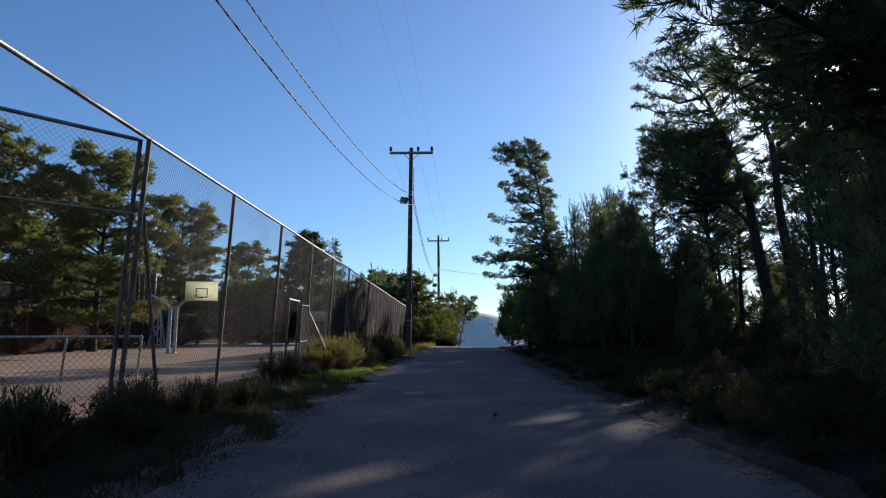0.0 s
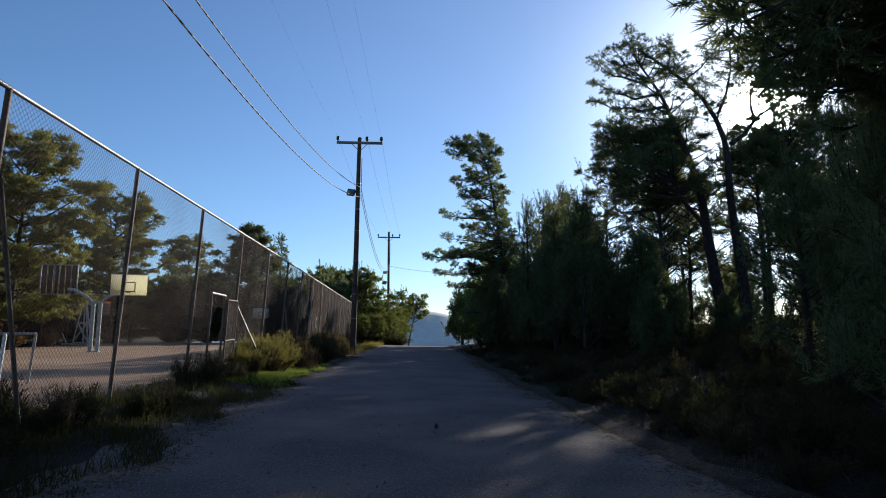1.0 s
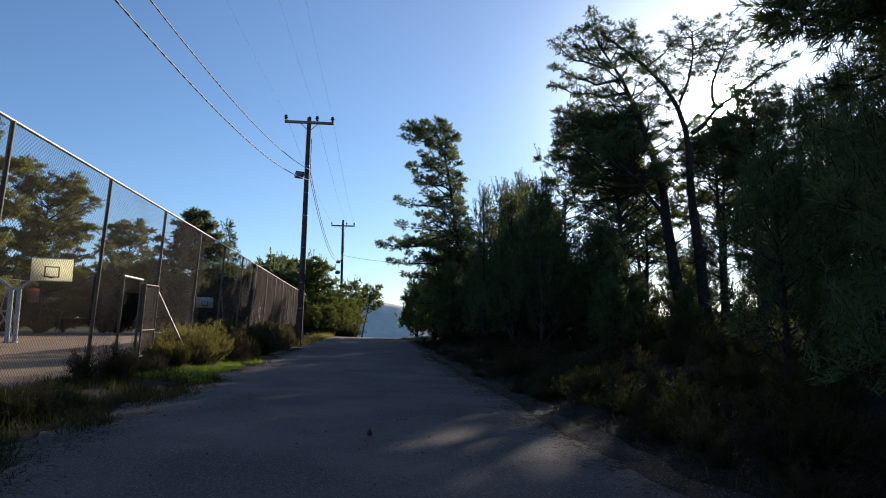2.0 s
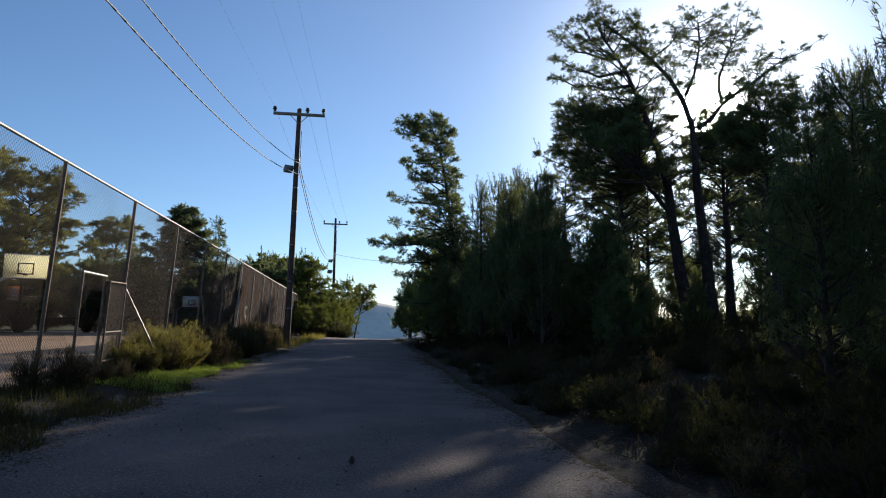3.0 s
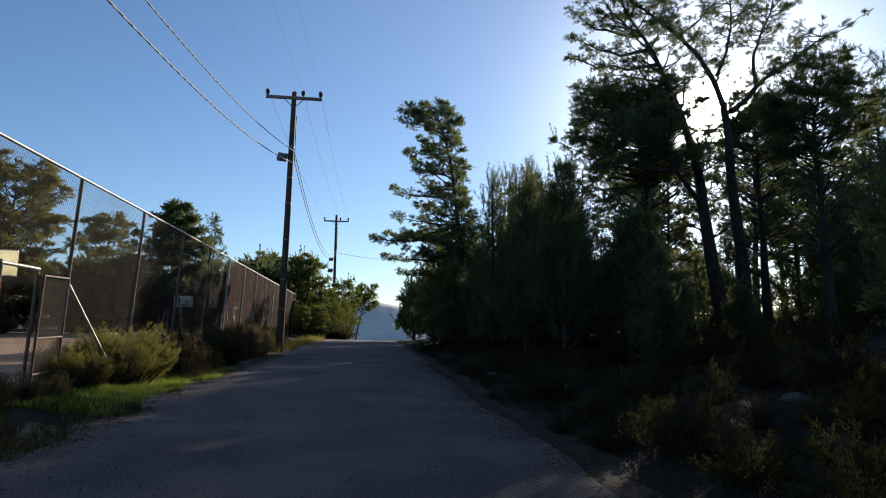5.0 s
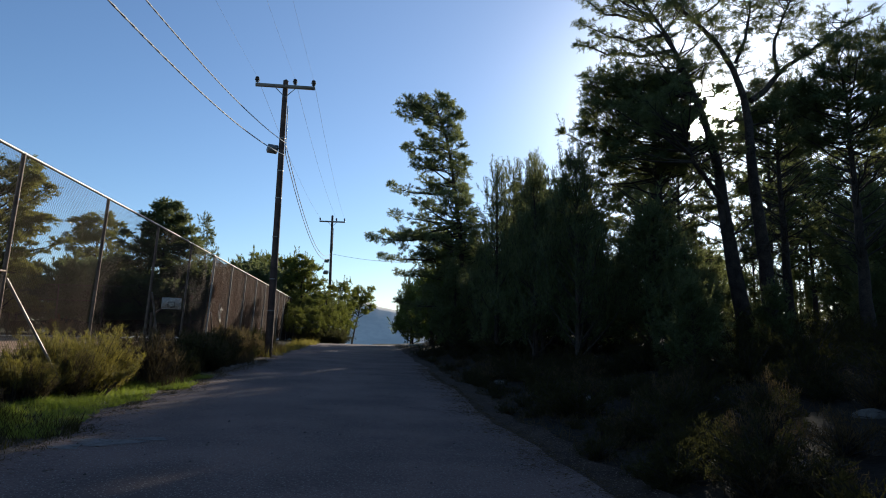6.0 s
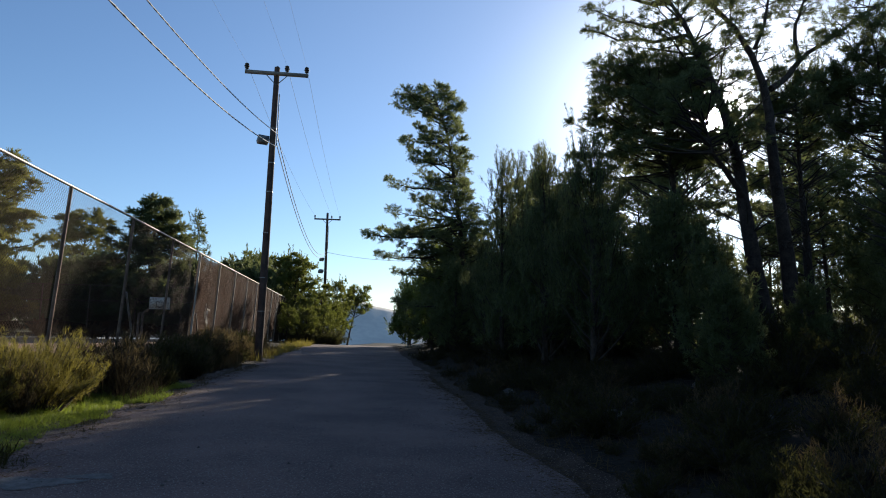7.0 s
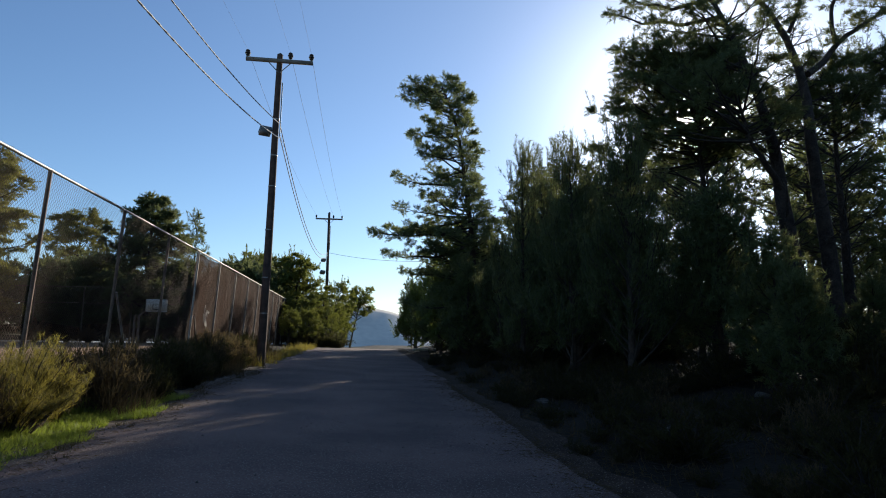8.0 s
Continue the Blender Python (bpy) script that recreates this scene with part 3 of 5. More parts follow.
plant("pine_tree", "old forked pine with a thin open crown", "pine tree", foot(*p),
      pine_parts(13, [(local(line, *p), 0.29, 0.04), (local([(15.9, 29.4, 10.3), (16.7, 29.5, 10.8), (17.13, 29.5, 11.6), (18.36, 29.5, 12.35), (19.77, 29.5, 13.5), (20.6, 29.5, 14.0)], *p), 0.12, 0.025),
                      (local([(17.13, 29.5, 11.6), (17.0, 29.5, 12.6), (17.43, 29.4, 13.8), (17.9, 29.2, 14.9)], *p), 0.08, 0.025),
                      (local([(15.4, 29.5, 11.8), (15.96, 29.6, 12.9), (16.34, 29.8, 14.2), (16.5, 30.0, 15.6)], *p), 0.075, 0.025)], 44, 1.35, 0.68, "umbrella", 0.25, (0.24, 0.4), 0.6, None, 12, 26, 0.11, 0.0145, 0, 50, gap=0.34, upper=0.36,
                 boughs=[(0, f, t) for f, t in zip((0.84, 0.95, 0.9, 0.88), tips)]))

# dense dark pines round them
for seed, x, y, h, reach, start, shape, limbs, lean, lit in (
        (21, 13.3, 31.0, 9.8, 2.65, 0.64, "dome", 118, (-0.6, 0.0), 0.2),
        (22, 17.7, 30.3, 9.6, 1.9, 0.72, "dome", 56, (-0.2, 0), 0.0),
        (23, 15.8, 24.6, 8.0, 1.9, 0.68, "dome", 60, (-0.4, -0.2), 0.0),
        (25, 15.0, 55.0, 12.6, 3.0, 0.12, "cone", 90, (0, 0), 0.0),
        (26, 11.6, 35.5, 8.2, 2.2, 0.5, "dome", 36, (0.3, 0), 0.0)):
    plant("pine_tree", "dense dark green pine on the scrubby bank", "pine tree", foot(x, y),
          pine_parts(seed, upright(h, lean, 0.13 + 0.008 * h), limbs, reach, start, shape, 0.1, (0.34, 0.52), 0.6, (WEST, lit) if lit else None, 15, 26, 0.115, 0.02, 1, 56, gap=0.38, vary=(0.42, 1.12), inner=0.25), "pines on the bank")

# one with upswept shoots, and one beside the start whose limbs hang over the shoulder
plant("pine_tree", "thick pine with long upswept shoots on the bank", "pine tree", foot(12.9, 18.0),
      pine_parts(27, upright(6.3, (0.3, 0), 0.15), 64, 1.9, 0.26, lambda u, az: 0.25 + 0.75 * (1 - u) ** 0.9, 0.45, (0.24, 0.4), 0.7, None, 10, 22, 0.13, 0.015, 4, 6, gap=0.36, vary=(0.6, 1.15), inner=0.2, fuzz=0.015), "pines on the bank")
p = (7.3, 7.2)
tips = local([(2.1, 4.8, 3.9), (2.7, 5.5, 4.6), (3.1, 6.3, 3.9), (3.3, 5.0, 4.2), (2.6, 4.4, 5.2), (3.7, 7.2, 4.8), (3.4, 5.8, 5.6), (4.0, 6.6, 3.5), (4.2, 5.4, 3.6), (3.3, 7.4, 5.8), (4.4, 7.8, 3.9), (4.0, 5.0, 5.0)], *p)
plant("pine_tree", "near pine with long limbs hanging over the road's edge", "pine tree", foot(*p),
      pine_parts(24, upright(8.6, (-0.2, 0), 0.22), 150, 2.5, 0.43, "dome", 0.02, (0.28, 0.42), 0.75, (WEST, 0.12), 16, 22, 0.12, 0.0155, 0, 8, 0.05, gap=0.22, vary=(0.78, 1.02), inner=0.15, fuzz=0.012,
                 boughs=[(0, f, t) for f, t in zip((0.5, 0.56, 0.47, 0.5, 0.6, 0.58, 0.64, 0.42, 0.43, 0.68, 0.45, 0.55), tips)]), "pines on the bank")

# slim young pines, green to the ground; seed 40 is added to shade the verge
for seed, x, y, h, reach, limbs in ((31, 6.3, 30.3, 6.8, 1.1, 44), (32, 8.4, 36.0, 8.2, 1.7, 56), (33, 9.6, 36.6, 8.6, 1.7, 56), (38, 7.6, 32.4, 6.0, 1.6, 50), (34, 7.4, 25.2, 5.7, 1.7, 60), (35, 7.0, 36.2, 4.4, 1.5, 44), (37, 10.6, 35.2, 6.8, 1.7, 52), (39, 9.0, 28.6, 5.2, 1.6, 50), (40, 6.9, 27.6, 6.0, 1.5, 54), (36, 10.6, 27.6, 4.2, 1.6, 48)):
    plant("young_pine_tree", "slim young pine, green down to the ground", "pine tree", foot(x, y),
          pine_parts(seed, upright(h, (0, 0), 0.09), limbs, reach, 0.05, lambda u, az: 0.1 + 0.9 * (1 - u) ** 1.0, 0.95, (0.2, 0.34), 1.0, None, 8, 22, 0.105, 0.0175, 6, 0, gap=0.42, vary=(0.4, 1.25), inner=0.2), "young pines by the road")

wood_pine = plant("pine_tree", "mid-sized pine in the wood; unseen copies block sky light", "pine tree", foot(31, 41.0), pine_parts(41, upright(9.8, (0.2, 0.1), 0.17), 46, 2.6, 0.42, "dome", 0.1, (0.42, 0.64), 0.6, None, 9, 13, 0.2, 0.05, 0, 16, gap=0.55, inner=0.25), "pines in the wood")
# the last row of copies stands out of view, added to block sky light
more_trees(wood_pine, ((29, 36, 1.1, 1.0), (26.9, 40.3, 0.9, 2.2), (21, 46, 1.1, 3.1), (33, 50, 1.2, 4.0), (18.5, 40, 1.0, 5.1), (13.5, 50, 1.0, 0.6), (38, 44, 1.1, 1.4), (26, 60, 1.3, 2.0), (9, 60, 0.9, 2.9),
                       (17, 70, 1.2, 3.3), (26.5, 29, 0.9, 0.2), (32, 28, 1.0, 2.6), (22.5, 38.0, 1.2, 4.9), (22, 16.5, 0.95, 3.8), (14.5, 12.5, 1.05, 4.4), (19, 6, 1.1, 5.0), (12, 2, 1.0, 1.9), (9, -6, 1.1, 0.9), (42, 60, 1.3, 5.5),
                       (9.6, 8.4, 1.0, 2.4), (13, 8, 1.1, 0.3), (16, 2, 1.1, 3.0), (10.6, -1, 1.0, 4.6), (8.0, 1.8, 0.95, 5.2), (-8, -9, 1.1, 0.4), (-12, -3, 1.0, 1.7), (-9, -16, 1.2, 2.9), (5.5, -13, 1.0, 3.7)))
low_pine = plant("young_pine_tree", "bushy low pine at the edge of the wood", "pine tree", foot(9.6, 25.2),
                 pine_parts(42, upright(4.2, (0.1, 0), 0.08), 44, 1.5, 0.02, "cone", 0.4, (0.3, 0.46), 0.9, None, 11, 14, 0.17, 0.036, 2, 0, gap=0.38, inner=0.25), "bushy pines under the wood")
# (7.5, 28.8), (8.9, 31.3), (9.9, 34.7), (9.3, 39.4) are added for road shade
more_trees(low_pine, ((6.0, 45.5, 1, 3.0), (7.6, 32.6, 1, 4.2), (6.1, 38.6, 0.95, 5.2), (7.2, 49, 1.15, 0.4), (12.7, 38.5, 1.1, 2.7), (7.4, 42, 1.1, 4.7),
                      (8.6, 45, 1.3, 5.9), (10.6, 41.6, 1.3, 2.4), (19.0, 25.6, 0.6, 5.5), (16.6, 39.3, 0.68, 3.3), (25.5, 35, 0.68, 1.2),
                      (19.5, 43, 0.84, 0.8), (35, 40, 1, 4.8), (27, 33, 0.58, 1.9), (7.5, 28.8, 1.15, 1.0), (8.9, 31.3, 1.3, 3.1), (9.9, 34.7, 1.35, 4.6), (9.3, 39.4, 1.3, 5.4), (32, 58, 1.34, 3.9), (20, 52, 1.17, 5.7), (40, 52, 1.34, 0.1), (34, 33, 0.84, 2.2), (24, 34, 0.5, 0.3), (13.2, 36, 0.8, 0.6), (14.8, 38, 0.75, 2.2), (11.7, 33.6, 0.8, 3.9), (30, 39.5, 0.84, 2.9), (28, 43, 1, 5.2), (23, 44, 1, 0.5), (36, 36, 1, 1.7), (32, 45, 1.09, 2.5), (25, 49, 1.17, 3.6), (17.5, 46, 1, 4.4), (38, 48, 1.26, 5.6), (44, 44, 1.26, 0.9), (21, 38.5, 0.58, 1.3), (29.5, 33, 0.68, 2.0), (10.4, 31.5, 0.8, 0.2), (9.2, 22.6, 0.7, 1.9), (10.4, 24.0, 0.5, 3.7), (11.8, 23.2, 0.42, 5.3), (8.4, 21.0, 0.5, 2.6), (17.6, 26.4, 0.5, 4.1), (21.5, 30, 1.2, 2.3), (19.6, 27.4, 0.95, 3.8), (23.5, 33.5, 1.3, 0.4), (18.4, 33.5, 1.1, 5.0)))
near_low = plant("young_pine_tree", "bushy low pine in the near scrub", "pine tree", foot(11.6, 12.2),
                 pine_parts(44, upright(4.2, (0.1, 0), 0.08), 46, 1.5, 0.04, "cone", 0.4, (0.26, 0.4), 0.8, None, 11, 19, 0.12, 0.017, 2, 0, gap=0.34, inner=0.25), "bushy pines in the near scrub")
# the copy at (11.2, 12.6) stands out of view, kept to cast shade
more_trees(near_low, ((7.9, 12.9, 0.9, 2.1), (10.4, 13.0, 1.2, 3.0), (14.4, 17.4, 1.3, 4.0), (9.8, 6.0, 0.9, 0.5), (15.3, 20.4, 1.2, 0.9), (11.2, 12.6, 1.7, 3.3), (5.7, 7.7, 0.85, 1.4)))
pale_pine = plant("young_pine_tree", "sunlit yellow-green young pine by the crest", "pine tree", foot(5.2, 51.5),
                  pine_parts(43, upright(3.6, (0, 0), 0.07), 40, 1.3, 0.02, "cone", 0.45, (0.28, 0.44), 1.0, None, 11, 15, 0.18, 0.045, 3, 0, gap=0.36, inner=0.2), "pale pines at the crest", M_NEEDLE_YOUNG)
more_trees(pale_pine, ((5.6, 54.5, 1.1, 1.3), (6.2, 48.3, 1.2, 2.8), (6.9, 43.6, 1.6, 4.4)))

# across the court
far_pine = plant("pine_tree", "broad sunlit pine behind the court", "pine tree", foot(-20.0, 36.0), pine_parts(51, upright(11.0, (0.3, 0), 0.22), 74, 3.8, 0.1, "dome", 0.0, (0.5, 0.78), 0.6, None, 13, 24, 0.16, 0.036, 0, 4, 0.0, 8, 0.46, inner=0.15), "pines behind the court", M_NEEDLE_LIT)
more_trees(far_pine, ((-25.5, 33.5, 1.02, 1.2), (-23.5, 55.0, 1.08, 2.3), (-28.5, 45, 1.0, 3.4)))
plant("pine_tree", "cone-shaped dark pine beyond the court's end", "pine tree", foot(-13.1, 57.8), pine_parts(52, upright(10.0, (0, 0), 0.2), 116, 4.8, 0.06, lambda u, az: 0.1 + 0.9 * (1 - u) ** 0.9, 0.1, (0.5, 0.75), 0.6, None, 12, 21, 0.17, 0.045, 0, 4, 0.0, 0, 0.5, inner=0.2), "pines behind the court")
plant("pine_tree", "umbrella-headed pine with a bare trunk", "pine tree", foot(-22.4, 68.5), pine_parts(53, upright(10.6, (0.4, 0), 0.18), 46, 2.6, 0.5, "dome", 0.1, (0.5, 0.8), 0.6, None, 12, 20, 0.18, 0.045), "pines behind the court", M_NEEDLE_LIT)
plant("pine_tree", "thin-topped young pine behind the court", "pine tree", foot(-12.1, 66.2), pine_parts(54, upright(10.8, (0.1, 0), 0.13), 40, 1.5, 0.3, "cone", 0.35, (0.3, 0.5), 0.7, None, 8, 13, 0.22, 0.045, 2), "pines behind the court")
court_low = plant("young_pine_tree", "dark bushy pine along the court fence", "pine tree", foot(-9.5, 58.5), pine_parts(55, upright(4.6, (0, 0), 0.1), 46, 1.9, 0.03, "dome", 0.2, (0.42, 0.64), 0.7, None, 11, 13, 0.24, 0.07, 1, 0, inner=0.2), "bushy pines behind the court")
more_trees(court_low, ((-6.2, 59.5, 1.0, 1.0), (-17, 59, 1.1, 2.0), (-20.5, 62, 1.2, 3.2), (-24.6, 48.5, 0.9, 4.4), (-24.8, 41, 0.9, 5.5), (-24.6, 29, 0.85, 0.7), (-4.9, 64, 1.2, 2.6), (-14.5, 70, 1.3, 1.6), (-8, 68, 1.35, 3.9), (-26.5, 53, 1.1, 2.4), (-25, 24, 0.9, 5.0), (-24.4, 33, 0.8, 1.1), (-24.2, 37, 0.85, 2.7), (-24.6, 44.6, 0.85, 4.2), (-24.8, 19.5, 0.9, 0.4), (-12.2, 58.4, 0.8, 3.0), (-14.9, 58.9, 0.9, 5.8), (-24.9, 51, 0.9, 1.9), (-23.2, 58.4, 1.0, 0.9), (-22, 65, 1.2, 2.1), (-26.5, 61, 1.2, 3.9), (-18.6, 66, 1.2, 4.8), (-25.4, 46.6, 1.0, 0.1)))
crest_tree = plant("broadleaf_tree", "green broad-crowned tree at the road's crest", "tree", foot(-8.6, 76), pine_parts(56, upright(8.6, (0, 0), 0.2), 54, 3.0, 0.05, "dome", 0.3, (0.48, 0.72), 0.6, None, 12, 19, 0.16, 0.055, 1, inner=0.2), "trees at the crest", M_BROAD)
more_trees(crest_tree, ((-3.2, 62.5, 0.74, 1.2), (-13, 82, 1.0, 2.2), (-5.4, 70, 0.84, 3.5)))
small_tree = plant("broadleaf_tree", "small sunlit tree beside the far pole", "tree", foot(-0.5, 66.5), pine_parts(57, upright(5.0, (0.4, 0), 0.12), 40, 1.8, 0.2, "dome", 0.35, (0.3, 0.46), 0.6, None, 12, 18, 0.13, 0.05, 1, inner=0.25), "trees at the crest", M_BROAD)
more_trees(small_tree, ((-1.9, 58.5, 0.66, 2.0), (-0.8, 61.5, 0.8, 4.0), (-3.6, 56.8, 0.5, 3.0), (0.3, 71.5, 0.8, 5.0), (-2.9, 53.5, 0.4, 1.0), (-1.6, 55.5, 0.46, 2.6), (-0.6, 58.0, 0.5, 4.6), (-0.3, 63.0, 0.6, 0.3), (-4.2, 60, 0.7, 5.5)))
plant("broadleaf_tree", "thin small tree with a leaning round top", "tree", foot(1.1, 72.5), pine_parts(58, upright(5.4, (1.0, 0), 0.1), 46, 1.45, 0.55, "dome", 0.3, (0.34, 0.54), 0.8, None, 9, 13, 0.18, 0.06), "trees at the crest", M_BROAD)


# ---- poles and wires ----
def insulator(parent, x, y, z):
    g = Geo()
    prof = [(0, 0.02), (0.05, 0.02), (0.06, 0.07), (0.09, 0.08), (0.10, 0.045), (0.13, 0.05), (0.14, 0.1), (0.17, 0.105), (0.18, 0.05), (0.21, 0.05), (0.22, 0.085), (0.26, 0.08), (0.29, 0.035), (0.31, 0.0)]
    g.tube([(x, y, z + h) for h, _ in prof], [r for _, r in prof], 10)
    return part("insulator", g, M_PORCELAIN, parent, "dark glazed pin insulator", smooth=True)


def lamp(parent, x, y, z, s=1.0):
    head = Geo()
    m = Euler((radians(-35), 0, radians(25))).to_matrix()
    head.box((x - 0.42 * s, y - 0.05, z), (0.42 * s, 0.34 * s, 0.2 * s), m)
    head.box((x - 0.42 * s, y - 0.05 + 0.05, z + 0.11 * s), (0.24 * s, 0.18 * s, 0.1 * s), m)
    h = part("floodlight", head, M_LAMP, parent, "grey boxy floodlight on a bracket")
    glass = Geo()
    glass.box((x - 0.42 * s - 0.02, y - 0.12, z - 0.085 * s), (0.36 * s, 0.28 * s, 0.02), m)
    part("glass", glass, M_GLASS, h)
    arm = Geo()
    arm.tube([(x - 0.05, y - 0.02, z + 0.12 * s), (x - 0.25 * s, y - 0.03, z + 0.16 * s), (x - 0.38 * s, y - 0.05, z + 0.08 * s)], 0.02, 6)
    part("bracket", arm, M_LAMP, parent)


def utility_pole(x, y, top, arm_z, half, lamp_z=None, boxes=False, label="", lean=0.0):
    z0 = float(land(x, y))
    t = thing("utility_pole", label, "utility pole", (0, 0, 0), "wooden power poles")
    g = Geo()
    hs = np.linspace(-0.3, 1, 12)
    g.tube([(x - lean * (1 - h) + 0.012 * math.sin(5 * h), y, z0 + (top - z0) * h) for h in hs], 0.155 - 0.05 * np.clip(hs, 0, 1), 12)
    part("pole", g, M_POLE, t, smooth=True)
    arm = Geo()
    arm.box((x, y - 0.13, arm_z), (2 * half, 0.10, 0.13))
    a = part("crossarm", arm, M_ARM, t, "weathered timber crossarm")
    for s in (-1, 1):
        b = Geo()
        b.tube([(x + s * 0.42, y - 0.14, arm_z - 0.05), (x + s * 0.02, y - 0.13, arm_z - 0.45)], 0.018, 5)
        part("brace", b, M_LAMP, t)
    for dx in (-half + 0.06, 0.32 * half, half - 0.06):
        insulator(a, x + dx, y - 0.13, arm_z + 0.06)
    cap = Geo()
    cap.tube([(x, y, top - 0.02), (x, y, top + 0.06)], [0.11, 0.03], 10)
    part("cap", cap, M_LAMP, t)
    for h in (0.16, 0.27, 0.42, 0.56, 0.66, 0.78):
        b = Geo()
        zz = z0 + (top - z0) * h
        b.tube([(x - lean * (1 - h), y, zz - 0.02), (x - lean * (1 - h), y, zz + 0.02)], 0.162 - 0.05 * h, 12)
        part("band", b, M_RAIL, t, "pale metal band")
    if lamp_z:
        lamp(t, x, y, lamp_z, 0.95)
    pipe = Geo()
    pipe.tube([(x + 0.13, y - 0.12, z0 + (top - z0) * 0.72), (x + 0.14, y - 0.13, z0 + (top - z0) * 0.9)], 0.022, 6)
    part("conduit", pipe, M_LAMP, t)
    if boxes:
        for dz, s in ((8.0, 0.9), (6.9, 1.0)):
            lamp(t, x, y, dz, s)
    return t


POLE, FAR, BACK = (-1.83, 34.14), (-1.05, 68.0), (-2.45, -16.0)
utility_pole(*POLE, 11.72, 11.42, 1.2, 8.75, lean=0.15, label="tall creosoted wooden power pole with a crossarm and floodlight")
utility_pole(*FAR, 12.35, 11.75, 1.2, None, True, label="distant wooden power pole with a crossarm and lamps")
utility_pole(*BACK, 11.6, 11.0, 1.2, label="wooden power pole further back along the road")


def run(a, b, sag, n=40):
    t = np.linspace(0, 1, n)
    p = np.outer(1 - t, a) + np.outer(t, b)
    p[:, 2] -= 4 * sag * t * (1 - t)
    return p


def cable(name, label, path, r, twist=0.0):
    """A hanging line; a twisted pair where twist is its pitch in metres."""
    t = thing(name, label, "cable", group="overhead lines")
    if not twist:
        g = Geo()
        g.tube(path, r, 5)
        part("strand", g, M_THINWIRE, t, smooth=True)
        return
    d = np.r_[0, np.cumsum(np.linalg.norm(np.diff(path, axis=0), axis=1))]
    s = np.arange(0, d[-1], 0.05)
    p = np.stack([np.interp(s, d, path[:, k]) for k in range(3)], 1)
    for k, m in ((0, M_CABLE), (math.pi, M_CABLE)):
        q = p.copy()
        q[:, 0] += 0.4 * r * np.cos(s * 6.283 / twist + k)
        q[:, 2] += 0.4 * r * np.sin(s * 6.283 / twist + k)
        g = Geo()
        g.tube(q, r * 1.02, 5)
        part("strand", g, m, t, smooth=True)


yy = np.linspace(-16, 34, 60)
cable("twisted_cable", "twisted pale cable sagging between the poles", np.stack([-1.7 - 0.05 * (34 - yy), yy, 0.0046 * yy ** 2 - 0.0999 * yy + 6.5645], 1), 0.014, 0.75)
cable("twisted_cable", "twisted pale cable sagging between the poles", np.stack([-1.68 - 0.05 * (34 - yy), yy, 0.0041 * yy ** 2 - 0.0818 * yy + 7.035], 1), 0.012, 0.6)
for za, zb in ((8.62, 8.5), (9.0, 8.75)):
    cable("twisted_cable", "twisted dark cable sagging to the far pole", run((POLE[0] + 0.12, 34.1, za), (FAR[0], 68, zb), 1.8), 0.014, 0.75)
for dx in (-1.14, 0.38, 1.14):
    cable("power_line", "thin bare power line between insulators", run((POLE[0] + dx, 34.0, 11.75), (FAR[0] + dx, 67.9, 12.1), 0.55), 0.006)
    cable("power_line", "thin bare power line between insulators", run((POLE[0] + dx, 34.0, 11.75), (BACK[0] + dx, -16.1, 11.35), 1.3), 0.0028)
cable("power_line", "thin service line running off through the trees", run((FAR[0], 68, 8.7), (14.0, 50.0, 7.3), 0.9), 0.014)


# ---- the court fence ----
BAY, FX, FOOT_X = 3.3, -3.70, -3.90
POSTS = [8.72 + BAY * k for k in range(17)]


def fence_z(y):
    return float(crown_line(y)) + 0.26


def fence_top(y):
    return 3.97 + 0.004 * (y - 15) - 0.004 * max(0.0, y - 25)


fence = thing("chain_link_fence", "tall rusty chain-link fence on leaning steel posts", "fence")


def fence_post(x0, y0, x1, y1, z0, z1, r=0.034, name="post", mat=None):
    g = Geo()
    g.tube([(x0, y0, z0), (x0 + (x1 - x0) * 0.5, y0 + (y1 - y0) * 0.5, (z0 + z1) / 2), (x1, y1, z1)], r, 8)
    return part(name, g, mat or M_POST, fence, smooth=True)


def mesh_panel(a0, a1, b0, b1, holes=(), pitch=0.075, sagging=0.0):
    """Diamond mesh on the quad a0 (foot) a1 (head) to b0, b1; holes: spans (u0, u1, v1) left open up to v1."""
    a0, a1, b0, b1 = (np.asarray(q, float) for q in (a0, a1, b0, b1))
    L, H = np.linalg.norm(b0 - a0), np.linalg.norm(a1 - a0)
    segs = []
    for s in (1, -1):
        for c in np.arange(-H, L + H, pitch):
            lo, hi = (max(0.0, -c), min(H, L - c)) if s > 0 else (max(0.0, c - L), min(H, c))
            if hi - lo < 0.02:
                continue
            cuts = np.arange(lo, hi, 0.8).tolist() + [hi]
            for v0, v1 in zip(cuts[:-1], cuts[1:]):
                u0, u1 = (c + v0, c + v1) if s > 0 else (c - v0, c - v1)
                um, vm = (u0 + u1) / 2, (v0 + v1) / 2
                if any(h[0] < um < h[1] and vm < h[2] for h in holes):
                    continue
                segs.append((u0 / L, v0 / H, u1 / L, v1 / H))
    q = np.array(segs)

    def place(u, v):
        u, v = u[:, None], v[:, None]
        p = (a0 * (1 - u) + b0 * u) * (1 - v) + (a1 * (1 - u) + b1 * u) * v
        p[:, 0] += 0.02 * np.sin(u[:, 0] * 9 + v[:, 0] * 5) + sagging * np.sin(u[:, 0] * 3.14) * np.sin(v[:, 0] * 3.14)
        return p

    g = Geo()
    g.wires(place(q[:, 0], q[:, 1]), place(q[:, 2], q[:, 3]), 0.0023)
    return part("chain_link_mesh", g, M_WIRE, fence)


